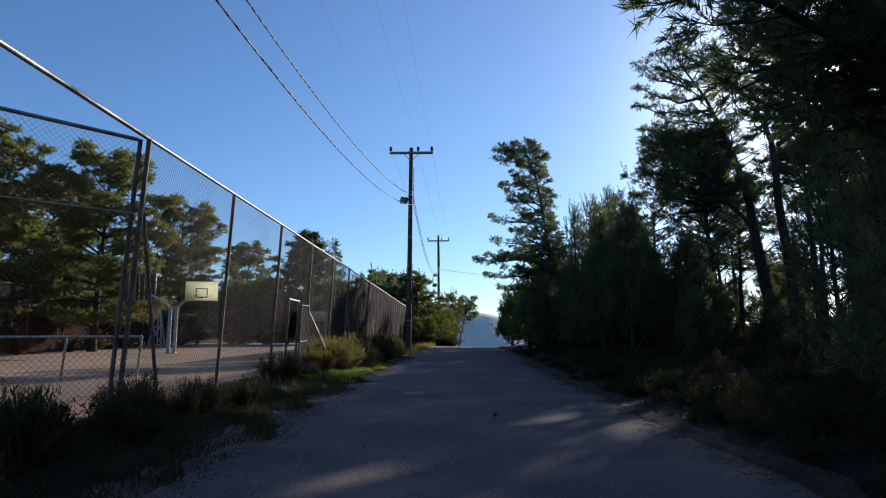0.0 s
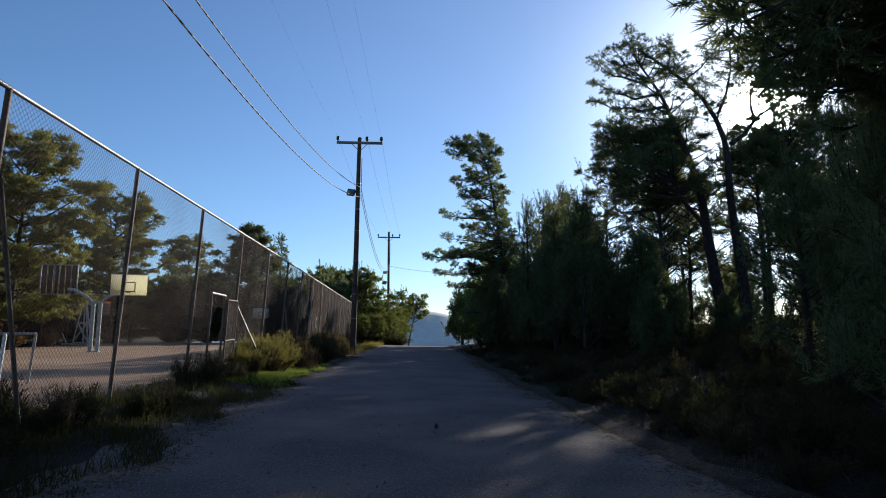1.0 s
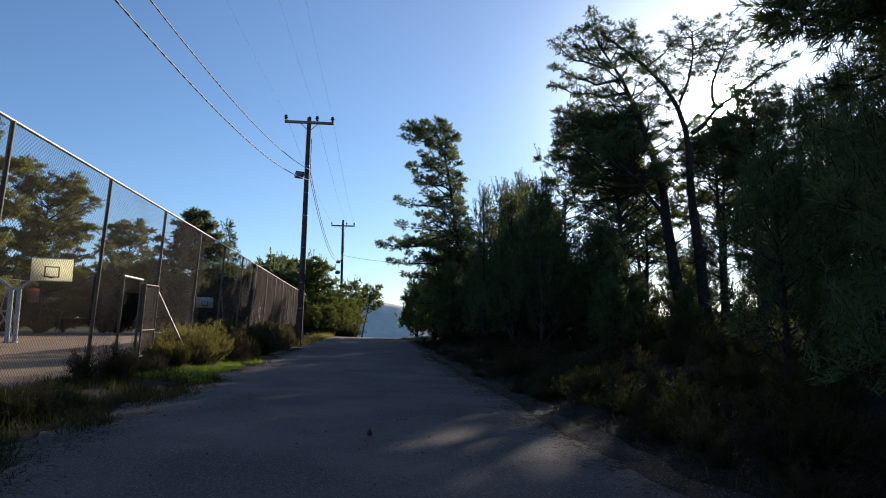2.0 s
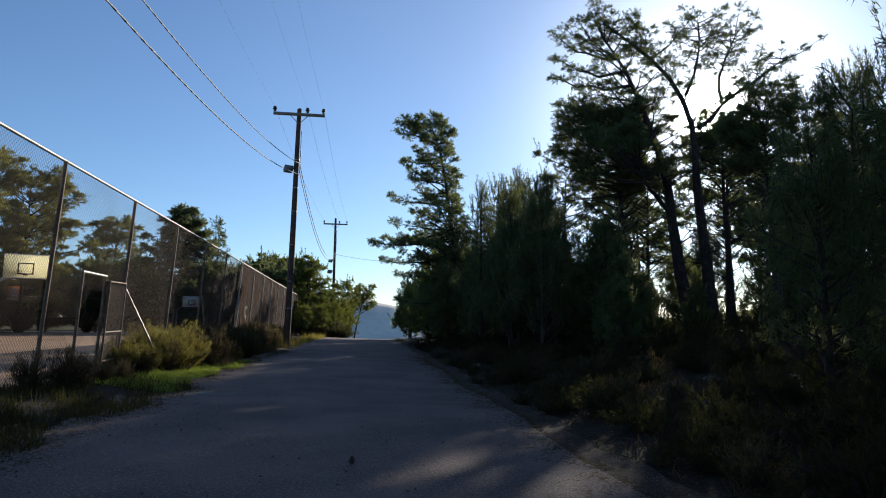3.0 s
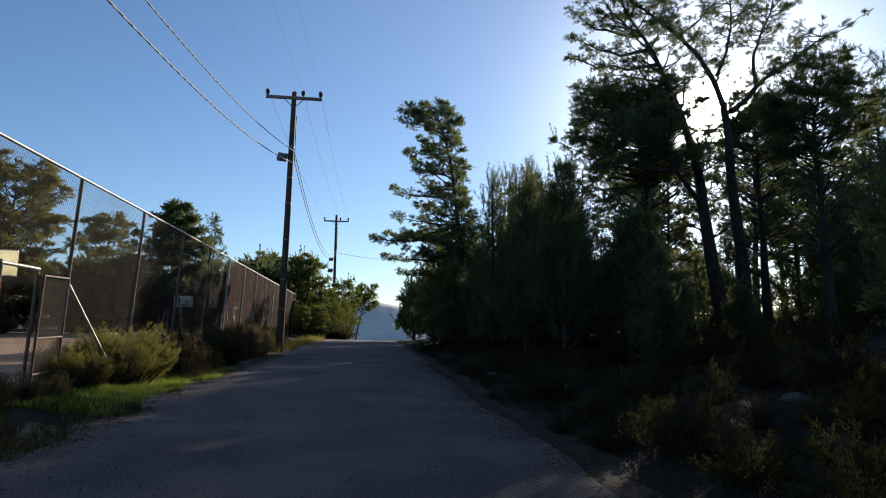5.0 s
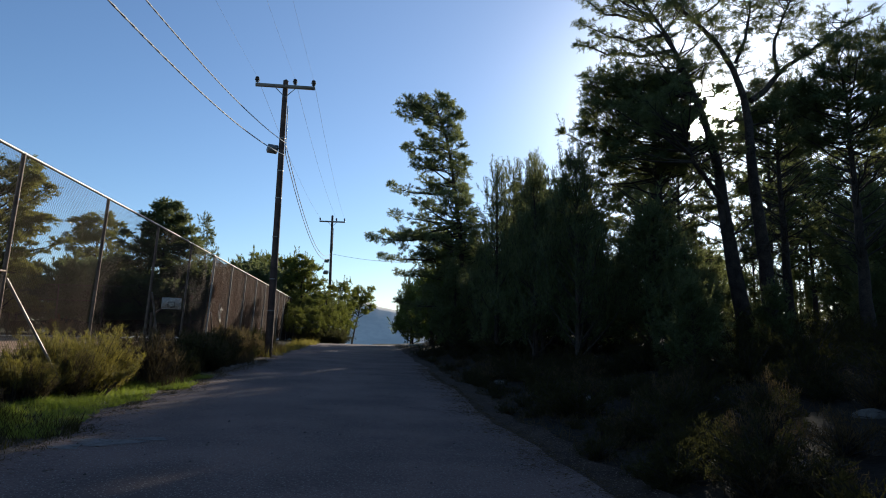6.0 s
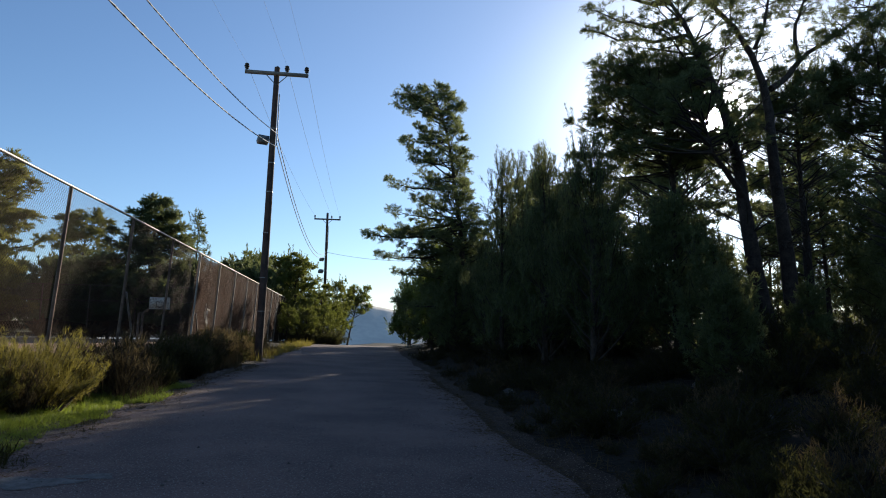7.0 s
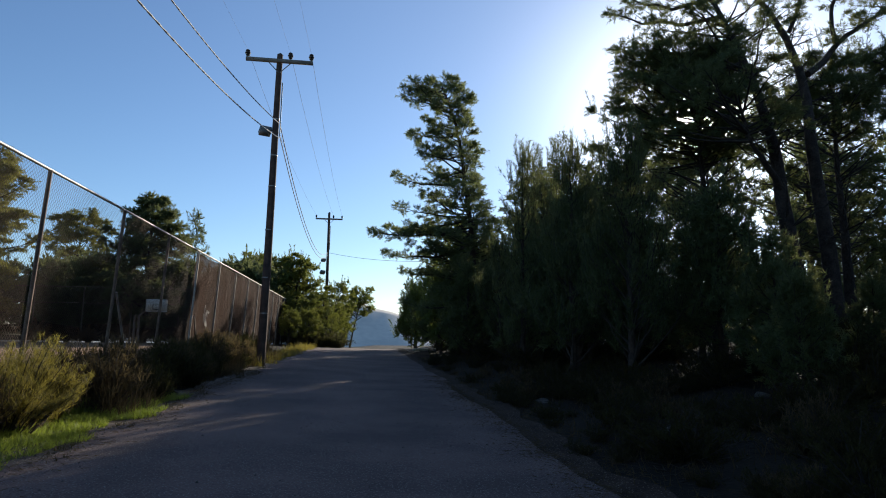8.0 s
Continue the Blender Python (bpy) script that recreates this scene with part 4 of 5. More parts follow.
for k, y in enumerate(POSTS):
    fence_post(FOOT_X, y, FX, y, fence_z(y) - 0.2, fence_top(y), mat=M_RAIL if k >= 7 else None)
    if k == 0:
        continue
    y0 = POSTS[k - 1]
    g = Geo()
    g.tube([(FX, y0, fence_top(y0)), (FX, y, fence_top(y))], 0.026, 8)
    part("top_rail", g, M_RAIL, fence, smooth=True)
    holes = ((16.62 - y0, 17.62 - y0, 1.75),) if k == 3 else ()
    mesh_panel((FOOT_X, y0, fence_z(y0) + 0.04), (FX, y0, fence_top(y0)), (FOOT_X, y, fence_z(y) + 0.04), (FX, y, fence_top(y)), holes)
    if k >= 8:
        g = Geo()
        u = np.linspace(0, 1, 12)
        v = np.linspace(0, 1, 8)
        U, V = np.meshgrid(u, v, indexing="ij")
        for off in (0.05, 0.062):
            x = FOOT_X + (FX - FOOT_X) * V - off + 0.018 * np.sin(U * 11 + k) * np.sin(V * 4 + k)
            yg = y0 + 0.05 + (y - y0 - 0.1) * U
            z = (fence_z(y0) + 0.1) * (1 - V) + (fence_top(y0) - 0.03 - 0.05 * np.sin(U * math.pi) ** 2) * V
            i, j = np.meshgrid(np.arange(11), np.arange(7), indexing="ij")
            a = i * 8 + j
            g.add(np.stack([x, yg, z], -1).reshape(-1, 3), np.stack([a, a + 8, a + 9, a + 1], -1).reshape(-1, 4))
        part("shade_net", g, M_SCREEN, fence, "brown shade netting tied behind the mesh", smooth=True)

g = Geo()
for k in range(5):
    t = np.linspace(0, 1, 9)
    g.tube(np.stack([np.full(9, FX - 0.09 + 0.0 * t) - 0.02, 33.6 + 0.12 * k + 0.16 * np.sin(5 * t + k), 1.75 + 0.12 * math.sin(k * 2) + 0.4 * t - 0.2 * np.sin(3 * t + k)], 1), 0.012, 4)
part("paint_scrawl", g, M_WHITE, fence, "white sprayed scrawl on the netting")
# near corner: doubled post, brace, rail running on towards the start of the road, fence turning off to the court's end
fence_post(FOOT_X - 0.1, 8.66, FX - 0.09, 8.66, fence_z(8.7) - 0.2, 3.92, 0.03, "post")
fence_post(FX - 0.12, 8.9, FX - 0.06, 9.6, 3.05, fence_z(9) - 0.1, 0.026, "brace")
fence_post(FOOT_X, 5.42, FX, 5.42, fence_z(5.4) - 0.2, fence_top(5.42))
g = Geo()
g.tube([(FX, 5.42, fence_top(5.4)), (FX, 8.72, fence_top(8.72))], 0.03, 8)
part("top_rail", g, M_RAIL, fence, smooth=True)
c0, c1 = np.array((FX - 0.09, 8.6)), np.array((-6.6, 6.4))
fence_post(c1[0] - 0.1, c1[1], c1[0], c1[1], fence_z(6.4) - 0.2, 4.15)
for z0, z1, r in ((3.9, 4.12, 0.028), (2.9, 2.98, 0.014)):
    g = Geo()
    g.tube([(*c0, z0), (*c1, z1)], r, 8)
    part("rail", g, M_RAIL, fence, smooth=True)
mesh_panel((*c0, fence_z(8.6) + 0.04), (*c0, 3.88), (*c1, fence_z(6.4) + 0.04), (*c1, 4.1))
# gate frame in the third bay and the braces beyond it
for y in (16.56, 17.6):
    fence_post(FOOT_X + 0.02, y, FX - 0.1, y, fence_z(y) - 0.1, 2.27, 0.028, "gate_frame", M_POST)
g = Geo()
g.tube([(FX - 0.1, 16.54, 2.27), (FX - 0.1, 17.62, 2.27)], 0.03, 8)
part("gate_frame", g, M_RAIL, fence, "bare pale gate frame with no door", smooth=True)
# the gate's leaf, folded back flat against the fence
leaf_x = lambda z: FOOT_X + 0.09 + (FX - FOOT_X - 0.06) * (z - 0.3) / 3.7
gate = thing("gate_leaf", "rusty mesh gate leaf folded open against the fence", "gate", (FOOT_X + 0.09, 18.1, fence_z(18.1) + 0.02))
hung = lambda y, z: (leaf_x(z) - FOOT_X - 0.09, y - 18.1, z - fence_z(18.1) - 0.02)
for y in (17.68, 18.54):
    g = Geo()
    g.tube([hung(y, fence_z(18.1) + 0.02), hung(y, 1.2), hung(y, 2.2)], 0.022, 8)
    part("stile", g, M_POST, gate, smooth=True)
for z in (0.62, 1.18, 2.17):
    g = Geo()
    g.tube([hung(17.68, z), hung(18.54, z + 0.02)], 0.019, 8)
    part("bar", g, M_POST, gate, smooth=True)
g = Geo()
for c in np.arange(-1.5, 0.86, 0.06):
    lo, hi = max(0.0, -c), min(1.5, 0.86 - c)
    if hi - lo > 0.03:
        for a, b in (((c + lo), (c + hi)), ((0.86 - c - lo), (0.86 - c - hi))):
            g.wires(np.array([hung(17.68 + a, 0.64 + lo)]), np.array([hung(17.68 + b, 0.64 + hi)]), 0.0028)
part("chain_link_mesh", g, M_WIRE, gate)
fence_post(FX - 0.1, 18.7, FX + 0.55, 19.5, 2.1, fence_z(19) + 0.0, 0.022, "brace", M_RAIL)
fence_post(FX - 0.05, 25.25, FX - 0.1, 26.6, 2.3, fence_z(26) - 0.05, 0.024, "brace", M_RAIL)
fence_post(FX - 0.05, 31.9, FX - 0.1, 33.0, 2.0, fence_z(33) - 0.05, 0.024, "brace", M_RAIL)

# ---- the fence round the rest of the court ----
back = thing("chain_link_fence", "tall rust-brown fence across the court", "fence")
runs = [((-22.2, 18.0), (-22.2, 55.5), 12), ((-22.2, 55.5), (-4.3, 55.5), 6)]
for (x0, y0), (x1, y1), nb in runs:
    for k in range(nb + 1):
        t = k / nb
        x, y = x0 + (x1 - x0) * t, y0 + (y1 - y0) * t
        g = Geo()
        g.tube([(x, y, fence_z(y) - 0.2), (x, y, fence_z(y) + 3.6)], 0.04, 6)
        part("post", g, M_POST, back, smooth=True)
        if k == nb:
            continue
        xn, yn = x0 + (x1 - x0) * (k + 1) / nb, y0 + (y1 - y0) * (k + 1) / nb
        for hz in (2.55, 3.6):
            g = Geo()
            g.tube([(x, y, fence_z(y) + hz), (xn, yn, fence_z(yn) + hz)], 0.028, 6)
            part("rail", g, M_POST, back, smooth=True)
        n = max(2, int(math.hypot(xn - x, yn - y) / 0.11))
        g = Geo()
        w = np.linspace(0, 1, n)
        L = math.hypot(xn - x, yn - y)
        segs = [(c, s) for s in (1, -1) for c in np.arange(-3.5, L + 3.5, 0.11)]
        A, B = [], []
        for c, s in segs:
            lo, hi = (max(0.0, -c), min(3.5, L - c)) if s > 0 else (max(0.0, c - L), min(3.5, c))
            if hi - lo < 0.05:
                continue
            for e, v in ((A, lo), (B, hi)):
                u = (c + s * v) / L
                e.append((x + (xn - x) * u, y + (yn - y) * u, fence_z(y) * (1 - u) + fence_z(yn) * u + 0.05 + v))
        g.wires(np.array(A), np.array(B), 0.006)
        part("chain_link_mesh", g, M_WIRE, back)
        g = Geo()
        full = 2.0 if x0 == x1 else 0.9
        hn = full + 0.5 * ((k * 0.618 + 0.3) % 1)
        hm = full + 0.5 * ((k * 0.618 + 0.47) % 1)
        for off in (0.04, 0.052):
            ox, oy = (off, 0) if x0 == x1 else (0, off)
            q = np.array([(x - ox, y + oy, fence_z(y) + 0.1), (xn - ox, yn + oy, fence_z(yn) + 0.1), (xn - ox, yn + oy, fence_z(yn) + hm), (x - ox, y + oy, fence_z(y) + hn)])
            g.add(q, [(0, 1, 2, 3)])
        part("shade_net", g, M_NET_DARK, back, "torn brown netting on the lower half")


# ---- court things ----
def hoop(x, y, turn, second_arm, label, paint=None, steel=None):
    """A basketball stand: paired posts, an arm and a board."""
    z = fence_z(y)
    t = thing("basketball_hoop", label, "basketball hoop", (x, y, z), "basketball hoops")
    t.rotation_euler = (0, 0, turn)
    for dx in (-0.16, 0.16):
        g = Geo()
        g.tube([(dx, 0, -0.05), (dx, 0, 1.3), (dx, 0, 2.35)], 0.1, 8)
        part("post", g, steel or M_GREYPAINT, t, smooth=True)
    plate = Geo()
    plate.box((0, 0, 0.02), (0.5, 0.3, 0.05))
    part("base_plate", plate, steel or M_GREYPAINT, t)
    arms = [(0.13, 1.0)] + ([(-0.13, -1.0)] if second_arm else [])
    for x0, s in arms:
        g = Geo()
        g.tube([(x0, 0, 2.3), (x0 + s * 0.35, 0, 2.62), (x0 + s * 0.95, 0, 2.95), (x0 + s * 1.25, -0.02, 3.0)], 0.07, 8)
        part("arm", g, steel or M_GREYPAINT, t, smooth=True)
        brace = Geo()
        brace.tube([(x0, 0, 2.3), (-x0, 0, 2.36)], 0.04, 6)
        part("crosspiece", brace, steel or M_GREYPAINT, t)
        if s < 0:
            g = Geo()
            for zc in (2.74, 4.16):
                g.box((x0 - 1.75, 0.02, zc), (1.75, 0.05, 0.05))
            for bx in (-0.86, -0.2, 0.86):
                g.box((x0 - 1.75 + bx, 0.02, 3.45), (0.045, 0.05, 1.45))
            rack = part("board_frame", g, M_RAIL, t, "bare steel frame of an old slatted backboard")
            for q in range(6):
                g = Geo()
                g.box((x0 - 2.45 + 0.28 * q, 0.06, 3.45), (0.22, 0.025, 1.4))
                part("slat", g, M_SLAT, rack)
            continue
        m = Matrix.Rotation(radians(14), 3, "Z")
        cx = x0 + 1.35
        b = Geo()
        b.box((cx, -0.1, 3.2), (1.6, 0.04, 1.03), m)
        board = part("backboard", b, paint or M_BOARD, t, "cream-painted rectangular backboard")
        for w0, h0, zc in ((1.56, 0.035, 3.695), (1.56, 0.035, 2.705)):
            e = Geo()
            e.box((cx, -0.1, zc), (w0, 0.05, h0), m)
            part("edge_strip", e, M_WHITE, board)
        for bx, bz, w0, h0 in ((-0.27, 3.1, 0.05, 0.45), (0.27, 3.1, 0.05, 0.45), (0, 3.32, 0.59, 0.05), (0, 2.88, 0.59, 0.05)):
            e = Geo()
            off = m @ Vector((bx, -0.026, 0))
            e.box((cx + off.x, -0.1 + off.y, bz), (w0, 0.008, h0), m)
            part("target_line", e, M_BLACK, board, "black painted square")
        ring = Geo()
        a = np.linspace(0, 2 * math.pi, 25)
        o = m @ Vector((0, -0.4, 0))
        ring.tube(np.stack([cx + o.x + 0.225 * np.cos(a), -0.1 + o.y + 0.225 * np.sin(a), np.full(25, 2.85)], 1), 0.014, 6)
        ring.box((cx + o.x * 0.4, -0.1 + o.y * 0.35, 2.84), (0.14, 0.16, 0.06), m)
        part("rim", ring, M_BLACK, t, "dark metal rim without a net", smooth=False)
    return t


hoop(-14.15, 33.0, 0.0, True, "old grey-green basketball stand with a cream board")
hoop(-11.6, 51.5, 0.0, False, "second basketball stand at the far end of the court", M_BOARD_DULL, M_POST).scale = (0.74, 0.74, 0.72)


def aframe(x, y):
    z = fence_z(y)
    t = thing("goal_frame", "white tubular A-frame stand on the court", "frame", (x, y, z))
    for pts in (((-0.55, 0, 0), (-0.05, 0, 1.75)), ((0.35, 0, 0), (0.05, 0, 1.75)), ((-0.2, 0.6, 0), (-0.02, 0.05, 1.75)), ((0.3, 0.6, 0), (0.05, 0.05, 1.75)), ((-0.55, 0, 0.1), (0.36, 0, 0.1)), ((-0.3, 0, 0.85), (0.2, 0, 0.85)), ((-0.5, 0, 0.15), (0.2, 0, 0.85)),
                ((0.3, 0, 0.15), (-0.3, 0, 0.85)), ((-0.9, 0.1, 0.05), (-1.2, 0.1, 0.45)), ((-1.2, 0.1, 0.05), (0.35, 0.1, 0.05))):
        g = Geo()
        g.tube([pts[0], pts[1]], 0.04, 6)
        part("tube", g, M_WHITE, t, smooth=True)
    g = Geo()
    g.box((0.06, 0.0, 1.5), (0.26, 0.03, 0.3))
    part("small_board", g, M_WHITE, t, "small white board near the top")
    t.scale = (1.1, 1.0, 1.7)


aframe(-20.25, 44.2)


def notice(x, y, z, turn):
    t = thing("notice_board", "faded orange and white notice on the far fence", "notice", (x, y, z))
    t.rotation_euler = (0, 0, turn)
    b = Geo()
    b.box((0, 0, 0), (0.74, 0.03, 1.0))
    board = part("board", b, M_ORANGE, t)
    for k in range(4):
        g = Geo()
        g.box((0.04 * (k % 2), -0.019, -0.34 + 0.22 * k), (0.56 - 0.12 * (k % 2), 0.006, 0.07))
        part("painted_line", g, M_WHITE, board)
    for dz in (-0.4, 0.4):
        g = Geo()
        g.tube([(0, 0.015, dz), (0, 0.1, dz)], 0.015, 6)
        part("bracket", g, M_RAIL, t)


notice(-21.6, 49.9, 3.31, radians(24))


def low_rail(x0, x1, y):
    z = fence_z(y)
    t = thing("low_rail", "low pale metal rail beside the court", "rail", (x0, y, z))
    g = Geo()
    g.tube([(0, 0, 1.02), (x1 - x0, 0, 1.02)], 0.03, 8)
    part("bar", g, M_RAIL, t, smooth=True)
    for k in range(4):
        d = (x1 - x0) * k / 3
        g = Geo()
        g.tube([(d - 0.08, 0, 0), (d, 0, 1.02)], 0.028, 6)
        part("leg", g, M_RAIL, t, smooth=True)


low_rail(-12.4, -7.0, 15.5)
w = thing("bollard", "short white-painted post by the court", "post", (-5.85, 12.5, fence_z(12.5)))
g = Geo()
g.tube([(0, 0, 0), (0.06, 0, 1.02), (0.062, 0, 1.05)], [0.03, 0.03, 0.015], 8)
part("post", g, M_WHITE, w, smooth=True)
g = Geo()
for k in range(4):
    g.box((5.1 + 0.24 * k, 50.2 + 0.02 * (k % 3), float(land(5.5, 50)) + 0.05), (0.23, 0.26, 0.17), Matrix.Rotation(0.08 * ((k * 7) % 5 - 2), 3, "Z"))
tagged(part("stone_wall", g, M_WALL), "low pale stone block wall at the crest", "wall")


# ---- scrub, grass and stones ----
def scrub(seed, r, h, stems, leaves, leaf, width, upright_bias, low=0.3, blades=7, root=0.0, fall=0.45, clumps=0):
    """Woody stems from one root and many small leaves."""
    rng = np.random.default_rng(seed)
    wood, crown = Geo(), Geo()
    base, ways = [], []
    for k in range(stems):
        az, out_ = rng.uniform(0, 6.283), r * math.sqrt(rng.uniform(0.02, 1))
        tip = np.array([out_ * math.cos(az), out_ * math.sin(az), h * rng.uniform(0.45, 1.1) * (1 - fall * (out_ / r) ** 2)])
        if clumps:
            c = k % clumps
            ca, co, ch = c * 2.4, r * math.sqrt((c + 0.5) / clumps), 0.62 + 0.5 * ((c * 0.618) % 1)
            tip = np.array([co * math.cos(ca), co * math.sin(ca), 0]) + rng.normal(0, 0.13, 3) * np.array([1, 1, 0]) + np.array([0, 0, h * ch * rng.uniform(0.55, 1.08) * (1 - fall * (co / r) ** 2)])
        low_end = np.array([tip[0] * root, tip[1] * root, -0.03])
        mid = tip * np.array([0.4 + 0.6 * root, 0.4 + 0.6 * root, 0.6])
        pts = smooth_path([low_end, mid, tip], 4)
        wood.tube(pts, np.linspace(0.012, 0.003, 4), 3)
        for f in np.linspace(low, 1, leaves):
            c = stem_at(pts, f)
            base.append(c + rng.normal(0, (0.03 + 0.04 * r) * (1.25 - f), 3))
            ways.append(unit(tip - pts[0] + np.array([0, 0, upright_bias * h])))
    base, ways = np.array(base), np.array(ways)
    base[:, 2] = np.maximum(base[:, 2], 0.01)
    b = np.repeat(base, blades, 0) + rng.normal(0, 0.02, (len(base) * blades, 3))
    w = unit(np.repeat(ways, blades, 0) + rng.normal(0, 0.6, (len(b), 3)))
    w[:, 2] = np.abs(w[:, 2])
    crown.blades(b, w, leaf * rng.uniform(0.6, 1.4, len(b)), width * rng.uniform(0.7, 1.3, len(b)), rng)
    return wood, crown


def shrub(name, label, at, parts_, mat, group):
    t = thing(name, label, "shrub", at, group)
    tagged(part("stemwork", parts_[0], M_TWIG, t), kind="stuff")
    tagged(part("leaves", parts_[1], mat, t), kind="stuff")
    return t


def scatter(src, spots):
    for x, y, s, a in spots:
        c = copy_thing(src, Matrix.Translation(foot(x, y, 0.03)) @ Matrix.Rotation(a, 4, "Z"))
        c.scale = (s, s, s * (0.85 + 0.3 * ((x * 5.1 + y) % 1)))


rng = random.Random(5)
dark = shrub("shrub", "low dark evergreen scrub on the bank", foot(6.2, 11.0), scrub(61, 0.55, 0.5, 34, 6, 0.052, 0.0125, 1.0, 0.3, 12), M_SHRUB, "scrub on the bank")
heath = shrub("shrub", "twiggy grey-brown heath cushion", foot(5.2, 13.6), scrub(62, 0.4, 0.4, 30, 5, 0.055, 0.01, 1.2, 0.3, 10), M_DRY, "scrub on the bank")
spots_d, spots_h = [], []
for k in range(150):
    y = rng.uniform(2, 40)
    x = 4.4 + rng.random() ** 1.3 * 9.5
    (spots_d if rng.random() < 0.66 else spots_h).append((x, y, rng.uniform(0.6, 1.5) * (0.75 if x < 5.2 else 1.0), rng.uniform(0, 6.28)))
for k in range(100):
    (spots_d if k % 3 else spots_h).append((4.5 + rng.random() * 5.5, rng.uniform(8, 25), rng.uniform(0.7, 1.35), rng.uniform(0, 6.28)))
for k in range(30):
    spots_d.append((rng.uniform(6.2, 15), rng.uniform(30, 58), rng.uniform(1.7, 2.8), rng.uniform(0, 6.28)))
for k in range(26):
    spots_d.append((rng.uniform(-3.6, 0.4), rng.uniform(55, 69), rng.uniform(1.8, 3.2), rng.uniform(0, 6.28)))
for x, y, s in ((13.2, 25.6, 1.4), (14.4, 26.8, 1.2), (15.3, 25.2, 1.5), (16.4, 26.9, 1.3), (17.6, 25.9, 1.5), (18.4, 28.0, 1.4), (13.6, 27.9, 1.1), (16.9, 29.2, 1.3), (12.2, 24.0, 1.2)):
    spots_d.append((x, y, s, x * 2 + y))
edge = random.Random(8)
for k in range(46):
    y = edge.uniform(6, 28)
    (spots_d if k % 4 else spots_h).append((float(right_edge(y)) + 0.3 + 1.3 * edge.random() ** 1.2, y, edge.uniform(0.3, 0.75), edge.uniform(0, 6.28)))
clear = lambda q: not (5.2 < q[0] < 6.4 and 12.9 < q[1] < 15.0) and q[1] > 6 and not (q[0] > 8 and q[1] < 13) and not (q[0] > 11 and 29 < q[1] < 50)
spots_d = [(x, y, s * 1.5 if x > 8.5 and 13 < y < 28 else s, a) for x, y, s, a in spots_d]
scatter(dark, filter(clear, spots_d))
scatter(heath, filter(clear, spots_h))

bush = shrub("broom_bush", "large yellow-green bush with a woody brown base", foot(-3.4, 20.2), scrub(63, 1.0, 1.25, 250, 14, 0.07, 0.008, 2.0, 0.5, 11, 0.5, 0.4, 17), M_BUSH, "bushes by the fence")
scatter(bush, ((-3.4, 21.3, 0.7, 1.1), (-3.65, 18.9, 0.72, 2.2), (-3.75, 19.9, 0.8, 4.4)))
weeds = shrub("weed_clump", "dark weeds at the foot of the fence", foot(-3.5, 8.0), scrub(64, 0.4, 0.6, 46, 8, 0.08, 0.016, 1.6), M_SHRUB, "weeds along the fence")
straw = shrub("weed_clump", "dry straw-coloured weeds at the fence", foot(-3.45, 15.6), scrub(65, 0.35, 0.75, 46, 7, 0.1, 0.01, 2.2), M_DRY, "weeds along the fence")
sw, ss = [], []
rust = shrub("dry_shrub", "rust-brown dry shrub along the court's far fence", (-21.0, 38.0, fence_z(38) - 0.03), scrub(66, 0.8, 1.2, 60, 8, 0.14, 0.04, 1.2), M_RUST, "dry shrubs round the court")
for x, y, s in ((-20.9, 41.5, 0.9), (-21.3, 46.5, 1.3), (-20.8, 35.2, 0.8), (-21.2, 50.5, 1.2), (-21.1, 31.5, 1.0), (-18.6, 54.6, 1.2), (-15.5, 54.8, 0.9), (-9.2, 54.7, 1.3), (-7.0, 54.8, 1.0), (-21.3, 27.0, 1.1)):
    c = copy_thing(rust, Matrix.Translation((x, y, fence_z(y) - 0.03)) @ Matrix.Rotation(x * 3 + y, 4, "Z"))
    c.scale = (s, s, s)
for k in range(70):
    y = rng.uniform(2.5, 14.5) if k < 36 else rng.uniform(22.5, 40)
    x = rng.uniform(-4.3, -2.95) if k < 36 else rng.uniform(-3.9, -2.75)
    (sw if rng.random() < 0.6 else ss).append((x, y, rng.uniform(0.6, 1.2) * (1.15 if k >= 36 else 0.9), rng.uniform(0, 6.28)))
for k in range(10):
    ss.append((rng.uniform(-3.9, -3.3), rng.uniform(14.8, 19), rng.uniform(0.6, 1.0), rng.uniform(0, 6.28)))
for k in range(9):
    ss.append((rng.uniform(-3.7, -3.0), rng.uniform(18.6, 21.8), rng.uniform(0.75, 1.0), rng.uniform(0, 6.28)))
for k in range(70):
    (ss if k % 2 else sw).append((rng.uniform(-3.8, -2.55 if k % 3 else -2.3), rng.uniform(22.3, 40), rng.uniform(0.9, 1.7), rng.uniform(0, 6.28)))
for y in (14.9, 15.7, 17.9):
    ss.append((-3.55 + 0.12 * math.sin(5 * y), y, 0.95, y * 2))
sw = [q for q in sw if not 12.5 < q[1] < 18]
ss = [q for k, q in enumerate(ss) if k % 2 or not 12.5 < q[1] < 18]
scatter(weeds, sw)
scatter(straw, ss)


